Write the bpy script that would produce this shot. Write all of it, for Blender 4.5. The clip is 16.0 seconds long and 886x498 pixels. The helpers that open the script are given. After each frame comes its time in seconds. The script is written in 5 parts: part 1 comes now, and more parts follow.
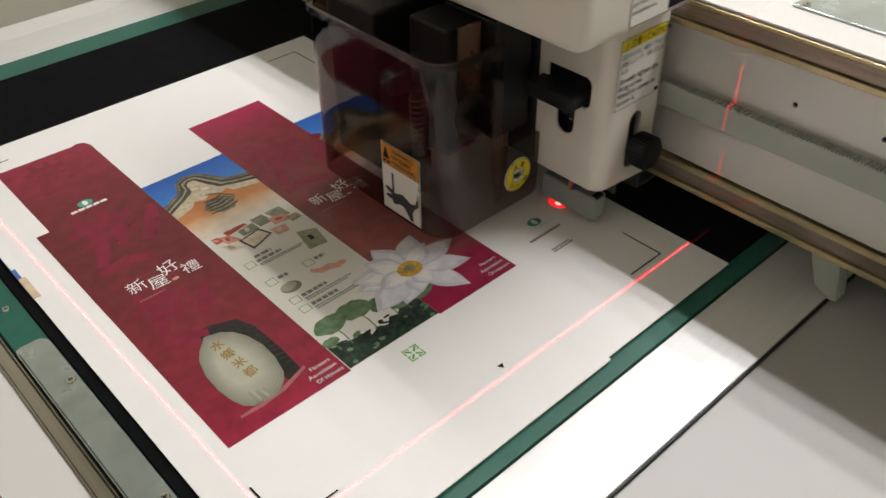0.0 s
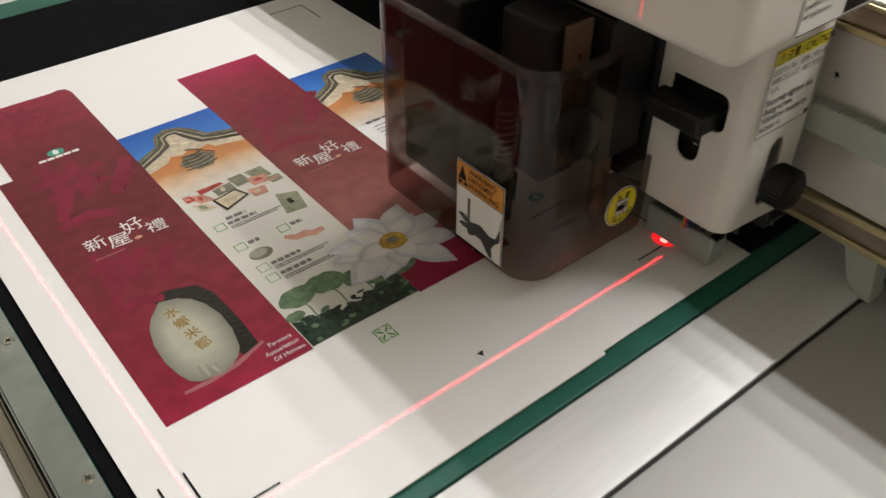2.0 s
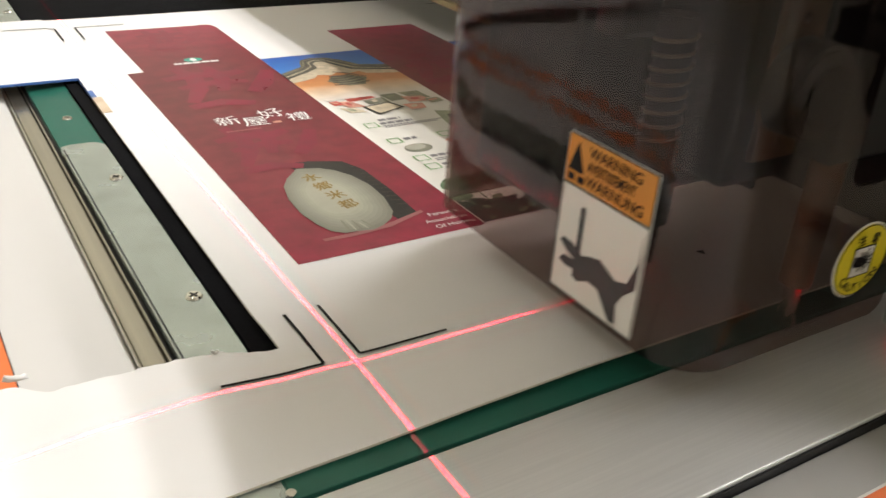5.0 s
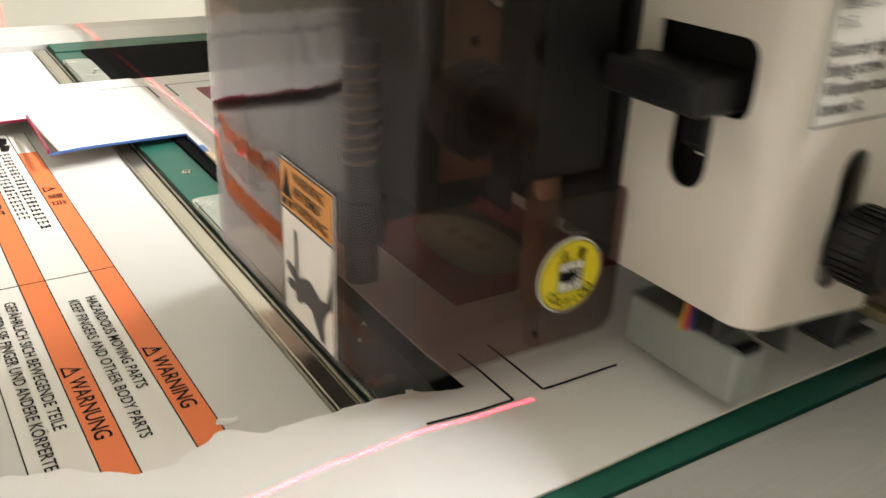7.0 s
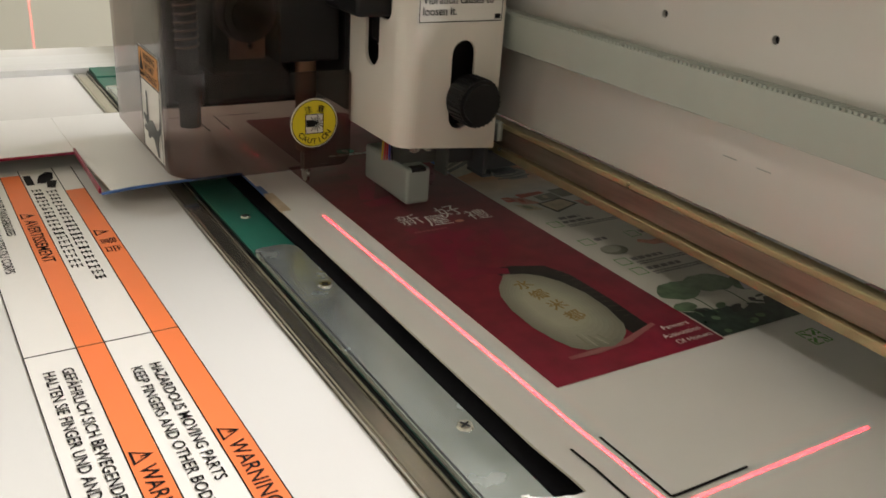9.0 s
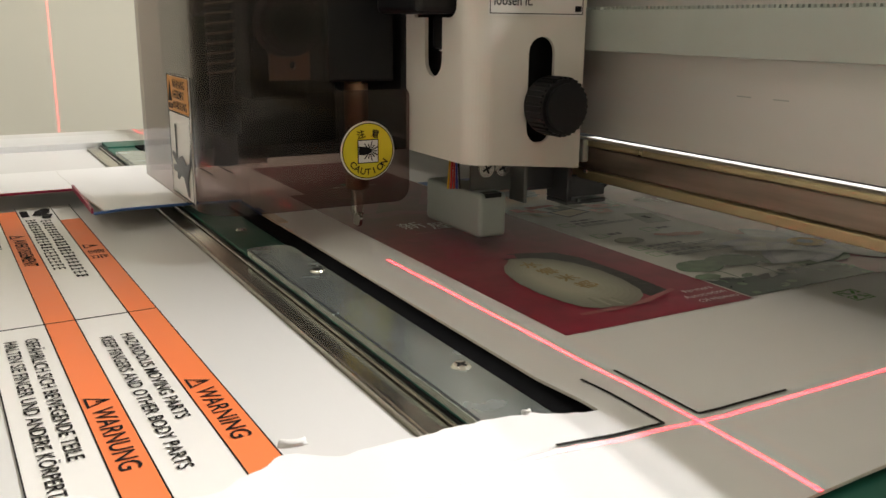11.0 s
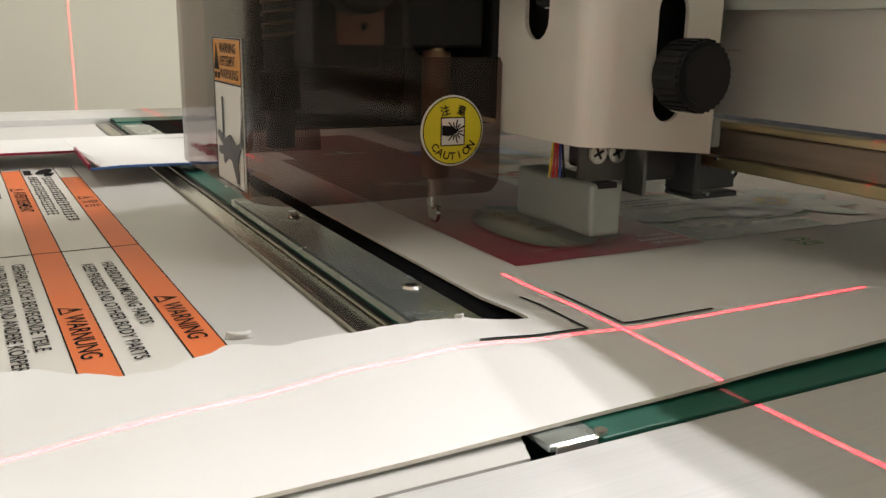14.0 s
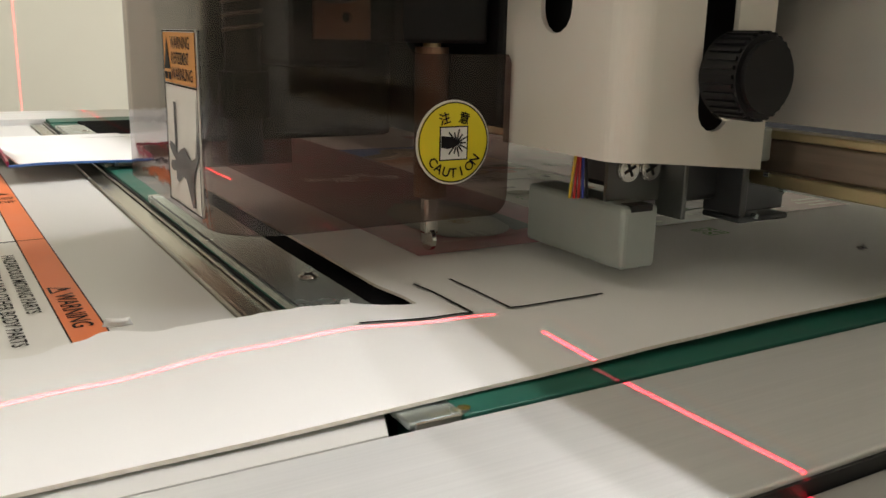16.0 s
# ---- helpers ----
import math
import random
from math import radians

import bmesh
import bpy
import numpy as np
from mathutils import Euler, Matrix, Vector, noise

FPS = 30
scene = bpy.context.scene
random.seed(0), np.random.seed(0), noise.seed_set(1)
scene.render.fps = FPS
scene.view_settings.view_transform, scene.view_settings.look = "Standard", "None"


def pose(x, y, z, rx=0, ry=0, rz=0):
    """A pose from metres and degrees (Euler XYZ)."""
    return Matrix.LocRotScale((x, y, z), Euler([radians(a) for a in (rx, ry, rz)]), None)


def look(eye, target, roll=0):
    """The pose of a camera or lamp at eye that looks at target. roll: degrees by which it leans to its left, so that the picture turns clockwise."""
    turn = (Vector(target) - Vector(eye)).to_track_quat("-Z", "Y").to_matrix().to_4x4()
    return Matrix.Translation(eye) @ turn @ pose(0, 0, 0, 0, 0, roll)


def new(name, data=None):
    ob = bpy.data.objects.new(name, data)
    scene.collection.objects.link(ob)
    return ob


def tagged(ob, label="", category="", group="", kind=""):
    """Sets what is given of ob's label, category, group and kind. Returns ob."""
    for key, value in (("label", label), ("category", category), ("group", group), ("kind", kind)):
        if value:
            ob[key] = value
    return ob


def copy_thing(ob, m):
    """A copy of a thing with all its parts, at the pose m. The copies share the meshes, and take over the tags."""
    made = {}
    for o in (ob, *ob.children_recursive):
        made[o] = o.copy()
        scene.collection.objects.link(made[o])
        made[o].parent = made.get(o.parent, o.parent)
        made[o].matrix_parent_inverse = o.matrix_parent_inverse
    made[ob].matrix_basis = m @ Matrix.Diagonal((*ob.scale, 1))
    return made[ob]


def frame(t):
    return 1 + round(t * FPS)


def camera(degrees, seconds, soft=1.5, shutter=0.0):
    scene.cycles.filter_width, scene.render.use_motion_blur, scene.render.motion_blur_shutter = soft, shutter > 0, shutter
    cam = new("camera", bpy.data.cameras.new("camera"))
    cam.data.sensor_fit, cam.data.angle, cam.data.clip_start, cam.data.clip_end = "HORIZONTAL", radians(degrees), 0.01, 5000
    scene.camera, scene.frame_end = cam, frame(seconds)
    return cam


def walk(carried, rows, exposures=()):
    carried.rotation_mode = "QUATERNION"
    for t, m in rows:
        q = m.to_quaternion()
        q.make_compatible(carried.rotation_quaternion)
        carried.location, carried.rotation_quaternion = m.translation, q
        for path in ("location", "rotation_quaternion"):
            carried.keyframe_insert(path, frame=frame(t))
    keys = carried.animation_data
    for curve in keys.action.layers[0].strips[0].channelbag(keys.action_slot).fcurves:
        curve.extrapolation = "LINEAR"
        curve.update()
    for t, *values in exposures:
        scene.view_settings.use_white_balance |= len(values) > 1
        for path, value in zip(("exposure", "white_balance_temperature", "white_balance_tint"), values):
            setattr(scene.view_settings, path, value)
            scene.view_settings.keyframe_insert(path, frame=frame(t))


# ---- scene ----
cam = camera(53.85, 16.0, 1.5, 0.4)
PATH = [
    (0, (-0.1706, -0.3711, 0.5833), (0.879, 0.7853, -0.6662), -0.72),
    (0.5, (-0.1656, -0.3864, 0.5734), (0.8716, 0.7601, -0.6953), -0.90),
    (1, (-0.1588, -0.3937, 0.5613), (0.8598, 0.7563, -0.7193), -0.85),
    (1.5, (-0.1297, -0.4037, 0.5535), (0.8633, 0.775, -0.7211), -0.01),
    (2, (-0.0905, -0.3574, 0.5224), (0.8711, 0.8381, -0.7607), 0.18),
    (2.5, (-0.0887, -0.269, 0.4895), (0.8809, 0.8882, -0.8224), 0.79),
    (3, (-0.0902, -0.2352, 0.4234), (0.8961, 0.9117, -0.885), 3.10),
    (3.2, (-0.085, -0.224, 0.3843), (0.9171, 0.9371, -0.8993), 3.86),
    (5.3, (-0.1788, -0.3268, 0.2464), (0.7872, 1.1728, -0.6581), 3.99),
    (5.5, (-0.1889, -0.3296, 0.2483), (0.7604, 1.1802, -0.6568), 3.19),
    (6, (-0.2137, -0.3229, 0.2467), (0.7282, 1.2006, -0.6431), 3.13),
    (6.5, (-0.2315, -0.3048, 0.2483), (0.734, 1.2158, -0.6209), 3.04),
    (7, (-0.2478, -0.2842, 0.2493), (0.7379, 1.2403, -0.5898), 2.51),
    (7.5, (-0.2451, -0.2585, 0.2475), (0.7559, 1.2612, -0.5824), 2.87),
    (8, (-0.2531, -0.238, 0.2467), (0.7496, 1.2839, -0.5769), 3.60),
    (8.5, (-0.2607, -0.2227, 0.2519), (0.729, 1.3089, -0.5694), 3.96),
    (9, (-0.2643, -0.2103, 0.2546), (0.7153, 1.3377, -0.548), 4.01),
    (9.2, (-0.2653, -0.2027, 0.2548), (0.7189, 1.3525, -0.528), 3.94),
    (11.3, (-0.2376, -0.2259, 0.1356), (0.7111, 1.4716, -0.3315), 0.51),
    (11.5, (-0.2361, -0.2285, 0.1329), (0.7116, 1.4732, -0.3212), 0.67),
    (12, (-0.2333, -0.2432, 0.1206), (0.7095, 1.4594, -0.3399), 1.16),
    (12.5, (-0.243, -0.2537, 0.1041), (0.6939, 1.4494, -0.3667), 1.96),
    (13, (-0.2392, -0.2568, 0.1098), (0.6912, 1.4482, -0.3672), 1.78),
    (13.5, (-0.2352, -0.26, 0.1136), (0.6874, 1.4469, -0.3715), 1.39),
    (14, (-0.2282, -0.2674, 0.1182), (0.6852, 1.4425, -0.3735), 1.06),
    (14.5, (-0.2259, -0.2715, 0.1195), (0.6939, 1.4366, -0.3665), 0.91),
    (15, (-0.2196, -0.2786, 0.1197), (0.7211, 1.4196, -0.361), 1.01),
    (15.5, (-0.2093, -0.2791, 0.1144), (0.7504, 1.4101, -0.3608), 1.11),
    (16, (-0.2006, -0.2861, 0.1106), (0.7808, 1.3906, -0.3643), 1.21),
]
EXPOSURES = [(0, -0.46), (1.0, -0.46), (2.5, -0.46), (3.2, -0.38), (5.3, 0.38), (6.0, 0.49), (6.5, 0.64), (7.0, 0.88), (7.5, 0.58), (8.0, 0.26), (9.0, 0.28), (11.3, 0.28), (11.6, 0.20), (12.0, 0.05), (12.5, -0.14), (13.2, 0.04), (14.5, 0.20), (15.5, 0.20), (16.0, 0.38)]
walk(cam, [(t, look(eye, target, roll)) for t, eye, target, roll in PATH], EXPOSURES)

# ---- light and room ----
world = bpy.data.worlds.new("room_air")
scene.world = world
world.use_nodes = True
world.node_tree.nodes["Background"].inputs[0].default_value = (0.9, 0.95, 1.0, 1)
world.node_tree.nodes["Background"].inputs[1].default_value = 0.02


def tube_or_fill(x, y, z, watts, length, width=0.05, color=(1.0, 0.97, 0.965)):
    lamp = bpy.data.lights.new("tube_or_fill_light", "AREA")
    lamp.shape, lamp.size, lamp.size_y, lamp.energy = "RECTANGLE", width, length, watts
    lamp.color = color
    ob = new("tube_or_fill_light", lamp)
    ob.location = (x, y, z)
    return ob


CEIL = 2.1
tube_or_fill(1.38, -0.15, CEIL - 0.06, 45, 2.4)
tube_or_fill(1.52, -0.15, CEIL - 0.06, 36, 2.4)
tube_or_fill(1.74, -0.15, CEIL - 0.06, 30, 2.4)
# Two unseen warm fill lamps, added to brighten the west side and the casing.
tube_or_fill(-1.6, 0.9, CEIL - 0.06, 8.5, 1.20, color=(1.0, 0.93, 0.84))
tube_or_fill(-1.2, -1.2, CEIL - 0.06, 4.5, 1.20, color=(1.0, 0.93, 0.84))


def laser(name, at, watts):
    lamp = bpy.data.lights.new(name, "SPOT")
    lamp.energy, lamp.color, lamp.shadow_soft_size = watts, (1.0, 0.008, 0.03), 0.0
    lamp.spot_size, lamp.spot_blend = radians(125), 0.0
    ob = new(name, lamp)
    ob.location = at
    return ob


LASER_Y = (-0.0035, -0.09, 1.9)   # sheet of light along the columns
LASER_X = (-0.20, -0.005, 1.9)    # sheet of light along the front edge
laser("line_laser", LASER_Y, 1200)
laser("line_laser", LASER_X, 720)

# ---- materials ----


def material(name, color, rough=0.5, metal=0.0, var=0.06, scale=60.0, bump=0.0, bscale=400.0, stretch=None, color2=None, coat=0.0, spec=0.5):
    m = bpy.data.materials.new(name)
    m.use_nodes = True
    nt = m.node_tree
    b = nt.nodes["Principled BSDF"]
    b.inputs["Roughness"].default_value = rough
    b.inputs["Metallic"].default_value = metal
    b.inputs["Coat Weight"].default_value = coat
    b.inputs["Specular IOR Level"].default_value = 0.25 if name.endswith("print") else spec
    tc = nt.nodes.new("ShaderNodeTexCoord")
    mp = nt.nodes.new("ShaderNodeMapping")
    mp.inputs["Scale"].default_value = stretch or (1, 1, 1)
    nt.links.new(tc.outputs["Object"], mp.inputs[0])
    n1 = nt.nodes.new("ShaderNodeTexNoise")
    n1.inputs["Scale"].default_value = scale
    n1.inputs["Detail"].default_value = 6
    n2 = nt.nodes.new("ShaderNodeTexNoise")
    n2.inputs["Scale"].default_value = scale * 0.12
    n2.inputs["Detail"].default_value = 3
    mix = nt.nodes.new("ShaderNodeMix")
    mix.data_type = "FLOAT"
    mix.inputs[0].default_value = 0.45
    nt.links.new(mp.outputs[0], n1.inputs["Vector"])
    nt.links.new(mp.outputs[0], n2.inputs["Vector"])
    nt.links.new(n1.outputs[0], mix.inputs[2])
    nt.links.new(n2.outputs[0], mix.inputs[3])
    ramp = nt.nodes.new("ShaderNodeValToRGB")
    lo = [max(0, c * (1 - var)) for c in color]
    hi = [min(1, c * (1 + var)) for c in (color2 or color)]
    ramp.color_ramp.elements[0].position, ramp.color_ramp.elements[1].position = 0.34, 0.66
    ramp.color_ramp.elements[0].color, ramp.color_ramp.elements[1].color = (*lo, 1), (*hi, 1)
    nt.links.new(mix.outputs[0], ramp.inputs[0])
    nt.links.new(ramp.outputs[0], b.inputs["Base Color"])
    rr = nt.nodes.new("ShaderNodeMapRange")
    rr.inputs[3].default_value, rr.inputs[4].default_value = max(0.02, rough - 0.08), min(1, rough + 0.1)
    nt.links.new(n1.outputs[0], rr.inputs[0])
    nt.links.new(rr.outputs[0], b.inputs["Roughness"])
    if bump:
        n3 = nt.nodes.new("ShaderNodeTexNoise")
        n3.inputs["Scale"].default_value = bscale
        nt.links.new(mp.outputs[0], n3.inputs["Vector"])
        bp = nt.nodes.new("ShaderNodeBump")
        bp.inputs["Strength"].default_value, bp.inputs["Distance"].default_value = bump, 0.0006
        nt.links.new(n3.outputs[0], bp.inputs["Height"])
        nt.links.new(bp.outputs[0], b.inputs["Normal"])
    return m


PAPER = material("white_board", (0.80, 0.79, 0.775), 0.5, var=0.015, scale=30, bump=0.03, bscale=900, spec=0.35)
PAPER_EDGE = material("board_core", (0.66, 0.62, 0.55), 0.8, var=0.12, scale=300)
INK = material("black_ink", (0.010, 0.009, 0.010), 0.6, spec=0.12)
MAROON = material("maroon_print", (0.145, 0.018, 0.028), 0.34, var=0.22, scale=26, color2=(0.185, 0.024, 0.038))
CRIMSON = material("crimson_brush_print", (0.19, 0.017, 0.038), 0.30, var=0.2, scale=60)
PINKFOG = material("dusky_pink_print", (0.34, 0.12, 0.12), 0.30, var=0.18, scale=40, color2=(0.40, 0.19, 0.17))
MAROON_HI = material("bright_maroon_print", (0.27, 0.015, 0.05), 0.30, var=0.15, scale=40)
CREAM = material("cream_print", (0.66, 0.64, 0.58), 0.35, var=0.04, scale=20)
ROOF = material("roof_tile_print", (0.035, 0.032, 0.026), 0.35, var=0.5, scale=400, color2=(0.075, 0.068, 0.05))
TILE = material("weathered_tile_print", (0.13, 0.115, 0.075), 0.35, var=0.5, scale=450, color2=(0.22, 0.20, 0.14))
PLASTER = material("cream_plaster_print", (0.55, 0.47, 0.34), 0.35, var=0.25, scale=160)
FADE = material("pale_orange_print", (0.62, 0.47, 0.32), 0.35, var=0.12, scale=60, color2=(0.66, 0.57, 0.45))
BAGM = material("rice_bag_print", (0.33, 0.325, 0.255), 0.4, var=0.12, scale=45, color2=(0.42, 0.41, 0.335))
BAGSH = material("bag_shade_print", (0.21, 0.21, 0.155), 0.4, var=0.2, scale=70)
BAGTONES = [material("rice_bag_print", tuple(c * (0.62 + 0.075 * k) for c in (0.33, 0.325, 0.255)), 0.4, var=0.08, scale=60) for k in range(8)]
BASKET = material("dark_basket_print", (0.022, 0.02, 0.018), 0.35, var=0.5, scale=200)
GOLDINK = material("ochre_print", (0.28, 0.19, 0.06), 0.4)
WHITEINK = material("white_print", (0.75, 0.73, 0.70), 0.4)
GREYINK = material("grey_print", (0.20, 0.19, 0.19), 0.4)
PALEINK = material("pale_red_print", (0.32, 0.12, 0.12), 0.4)
LEAF = material("lotus_leaf_print", (0.07, 0.13, 0.06), 0.35, var=0.35, scale=110, color2=(0.14, 0.21, 0.12))
POND = material("dark_pond_print", (0.008, 0.016, 0.012), 0.3, var=0.7, scale=170, color2=(0.025, 0.045, 0.032))
PETAL = material("white_petal_print", (0.56, 0.55, 0.60), 0.35, var=0.1, scale=70, color2=(0.70, 0.68, 0.70))
PETALSH = material("shaded_petal_print", (0.53, 0.52, 0.57), 0.35, var=0.14, scale=70)
YOLK = material("yellow_stamen_print", (0.55, 0.33, 0.06), 0.4, var=0.5, scale=420)
REDBOX = material("red_box_print", (0.45, 0.07, 0.05), 0.35, var=0.4, scale=200)
SALMON = material("salmon_print", (0.55, 0.27, 0.20), 0.35, var=0.3, scale=200)
OLIVE = material("olive_print", (0.25, 0.26, 0.17), 0.35, var=0.3, scale=200)
GREENINK = material("green_print", (0.10, 0.33, 0.06), 0.4)
TEAL = material("teal_print", (0.05, 0.30, 0.22), 0.4, var=0.3, scale=200)
FELT = material("black_felt", (0.006, 0.006, 0.007), 0.95, var=0.3, scale=300, bump=0.5, bscale=1500, spec=0.06)
GREEN = material("green_cutting_strip", (0.012, 0.105, 0.075), 0.45, var=0.14, scale=60)
STEEL = material("zinc_plate", (0.46, 0.52, 0.51), 0.24, 0.85, var=0.10, scale=35, color2=(0.54, 0.60, 0.59))
ALU = material("brushed_aluminium", (0.70, 0.70, 0.69), 0.44, 0.4, var=0.06, scale=60, stretch=(0.3, 12, 12), bump=0.06, bscale=120)
RAILM = material("worn_steel_rail", (0.42, 0.41, 0.385), 0.17, 0.95, var=0.03, scale=22, stretch=(8, 0.08, 8), color2=(0.58, 0.54, 0.46))
TABLE = material("white_enamel", (0.62, 0.61, 0.585), 0.38, var=0.02, scale=12, bump=0.02, bscale=500)
PANEL = material("grey_enamel", (0.38, 0.375, 0.36), 0.42, var=0.03, scale=14, bump=0.03, bscale=600)
HOUSING = material("warm_white_plastic", (0.70, 0.66, 0.60), 0.42, var=0.02, scale=20, bump=0.05, bscale=1300)
BLACKP = material("black_plastic", (0.009, 0.009, 0.010), 0.42, var=0.2, scale=80, spec=0.3)
DARKG = material("dark_grey_plastic", (0.035, 0.038, 0.042), 0.4, var=0.2, scale=80)
SENSOR = material("grey_sensor_case", (0.33, 0.36, 0.34), 0.38, 0.25, var=0.05, scale=60)
COPPER = material("copper_plate", (0.34, 0.22, 0.15), 0.38, 0.8, var=0.15, scale=50)
DARKZINC = material("dark_zinc", (0.13, 0.135, 0.13), 0.32, 0.6, var=0.12, scale=60)
CHROME = material("bright_screw", (0.75, 0.73, 0.68), 0.18, 1.0)
BRASS = material("brass_edge", (0.50, 0.42, 0.25), 0.3, 0.9, var=0.15, scale=40)
BRONZE = material("bronze_rail", (0.26, 0.21, 0.17), 0.3, 0.8, var=0.3, scale=30, stretch=(4, 0.5, 6))
RACK = material("grey_green_rack", (0.40, 0.43, 0.39), 0.45, 0.1, var=0.04, scale=40)
BEAMM = material("satin_beam", (0.60, 0.58, 0.555), 0.36, 0.4, var=0.04, scale=20, stretch=(1, 0.2, 1))
ORANGE = material("orange_label", (0.80, 0.19, 0.055), 0.5, var=0.04, scale=40)
AMBER = material("amber_label", (0.62, 0.25, 0.03), 0.45, var=0.04, scale=40)
YELLOW = material("yellow_label", (0.75, 0.62, 0.02), 0.4, var=0.04, scale=60)
LABEL = material("white_label", (0.74, 0.72, 0.68), 0.4, var=0.015, scale=60)
WALLM = material("pale_wall_paint", (0.62, 0.60, 0.50), 0.8, var=0.03, scale=3, bump=0.1, bscale=90)
CEILM = material("ceiling_paint", (0.78, 0.77, 0.74), 0.9, var=0.02, scale=3)
FLOORM = material("grey_floor", (0.30, 0.29, 0.28), 0.6, var=0.1, scale=5)
WIRE_R = material("red_wire", (0.5, 0.02, 0.02), 0.4)
WIRE_Y = material("yellow_wire", (0.6, 0.4, 0.02), 0.4)
WIRE_B = material("blue_wire", (0.03, 0.05, 0.35), 0.4)
BLUEEDGE = material("blue_print_edge", (0.06, 0.15, 0.42), 0.4)


def banded(name, stops, rough=0.33, cloud=0.10, scale=22.0, bleed=0.02):
    """Printed colour that changes along the sheet's columns, with soft clouds in it: (y, colour) from low to high."""
    m = bpy.data.materials.new(name)
    m.use_nodes = True
    nt = m.node_tree
    b = nt.nodes["Principled BSDF"]
    b.inputs["Roughness"].default_value = rough
    b.inputs["Specular IOR Level"].default_value = 0.30
    tc = nt.nodes.new("ShaderNodeTexCoord")
    sep = nt.nodes.new("ShaderNodeSeparateXYZ")
    nt.links.new(tc.outputs["Object"], sep.inputs[0])
    n = nt.nodes.new("ShaderNodeTexNoise")
    n.inputs["Scale"].default_value, n.inputs["Detail"].default_value = scale, 5
    nt.links.new(tc.outputs["Object"], n.inputs["Vector"])
    off = nt.nodes.new("ShaderNodeMath")
    off.operation = "MULTIPLY_ADD"
    off.inputs[1].default_value = bleed
    nt.links.new(n.outputs[0], off.inputs[0])
    nt.links.new(sep.outputs[1], off.inputs[2])
    y0, y1 = stops[0][0], stops[-1][0]
    mr = nt.nodes.new("ShaderNodeMapRange")
    mr.inputs[1].default_value, mr.inputs[2].default_value = y0 + bleed / 2, y1 + bleed / 2
    nt.links.new(off.outputs[0], mr.inputs[0])
    ramp = nt.nodes.new("ShaderNodeValToRGB")
    els = ramp.color_ramp.elements
    els[0].position, els[0].color = 0.0, (*stops[0][1], 1)
    els[1].position, els[1].color = 1.0, (*stops[-1][1], 1)
    for y, c in stops[1:-1]:
        e = els.new((y - y0) / (y1 - y0))
        e.color = (*c, 1)
    nt.links.new(mr.outputs[0], ramp.inputs[0])
    n2 = nt.nodes.new("ShaderNodeTexNoise")
    n2.inputs["Scale"].default_value, n2.inputs["Detail"].default_value = scale * 2.5, 6
    nt.links.new(tc.outputs["Object"], n2.inputs["Vector"])
    hs = nt.nodes.new("ShaderNodeHueSaturation")
    vr = nt.nodes.new("ShaderNodeMapRange")
    vr.inputs[1].default_value, vr.inputs[2].default_value = 0.3, 0.7
    vr.inputs[3].default_value, vr.inputs[4].default_value = 1 - cloud, 1 + cloud
    nt.links.new(n2.outputs[0], vr.inputs[0])
    nt.links.new(vr.outputs[0], hs.inputs["Value"])
    nt.links.new(ramp.outputs[0], hs.inputs["Color"])
    nt.links.new(hs.outputs[0], b.inputs["Base Color"])
    return m


MAROON1 = banded("maroon_panel_print", ((0.095, (0.26, 0.014, 0.040)), (0.15, (0.21, 0.016, 0.034)), (0.26, (0.165, 0.020, 0.030)), (0.40, (0.125, 0.018, 0.024)), (0.52, (0.15, 0.018, 0.028)), (0.645, (0.25, 0.018, 0.045))), cloud=0.20)
MAROON3 = banded("misty_maroon_print", ((0.095, (0.26, 0.014, 0.050)), (0.14, (0.27, 0.020, 0.055)), (0.185, (0.36, 0.13, 0.12)), (0.25, (0.30, 0.095, 0.085)), (0.32, (0.20, 0.045, 0.045)), (0.42, (0.155, 0.024, 0.030)), (0.52, (0.20, 0.018, 0.036)), (0.58, (0.34, 0.014, 0.065))), cloud=0.16)
SKYB = banded("blue_sky_gradient_print", ((0.41, (0.10, 0.27, 0.55)), (0.44, (0.05, 0.19, 0.52)), (0.4965, (0.015, 0.095, 0.40))), cloud=0.05)
WALLB = banded("orange_wall_gradient_print", ((0.355, (0.66, 0.63, 0.57)), (0.378, (0.63, 0.47, 0.32)), (0.398, (0.52, 0.23, 0.09)), (0.43, (0.48, 0.17, 0.05))), cloud=0.10)


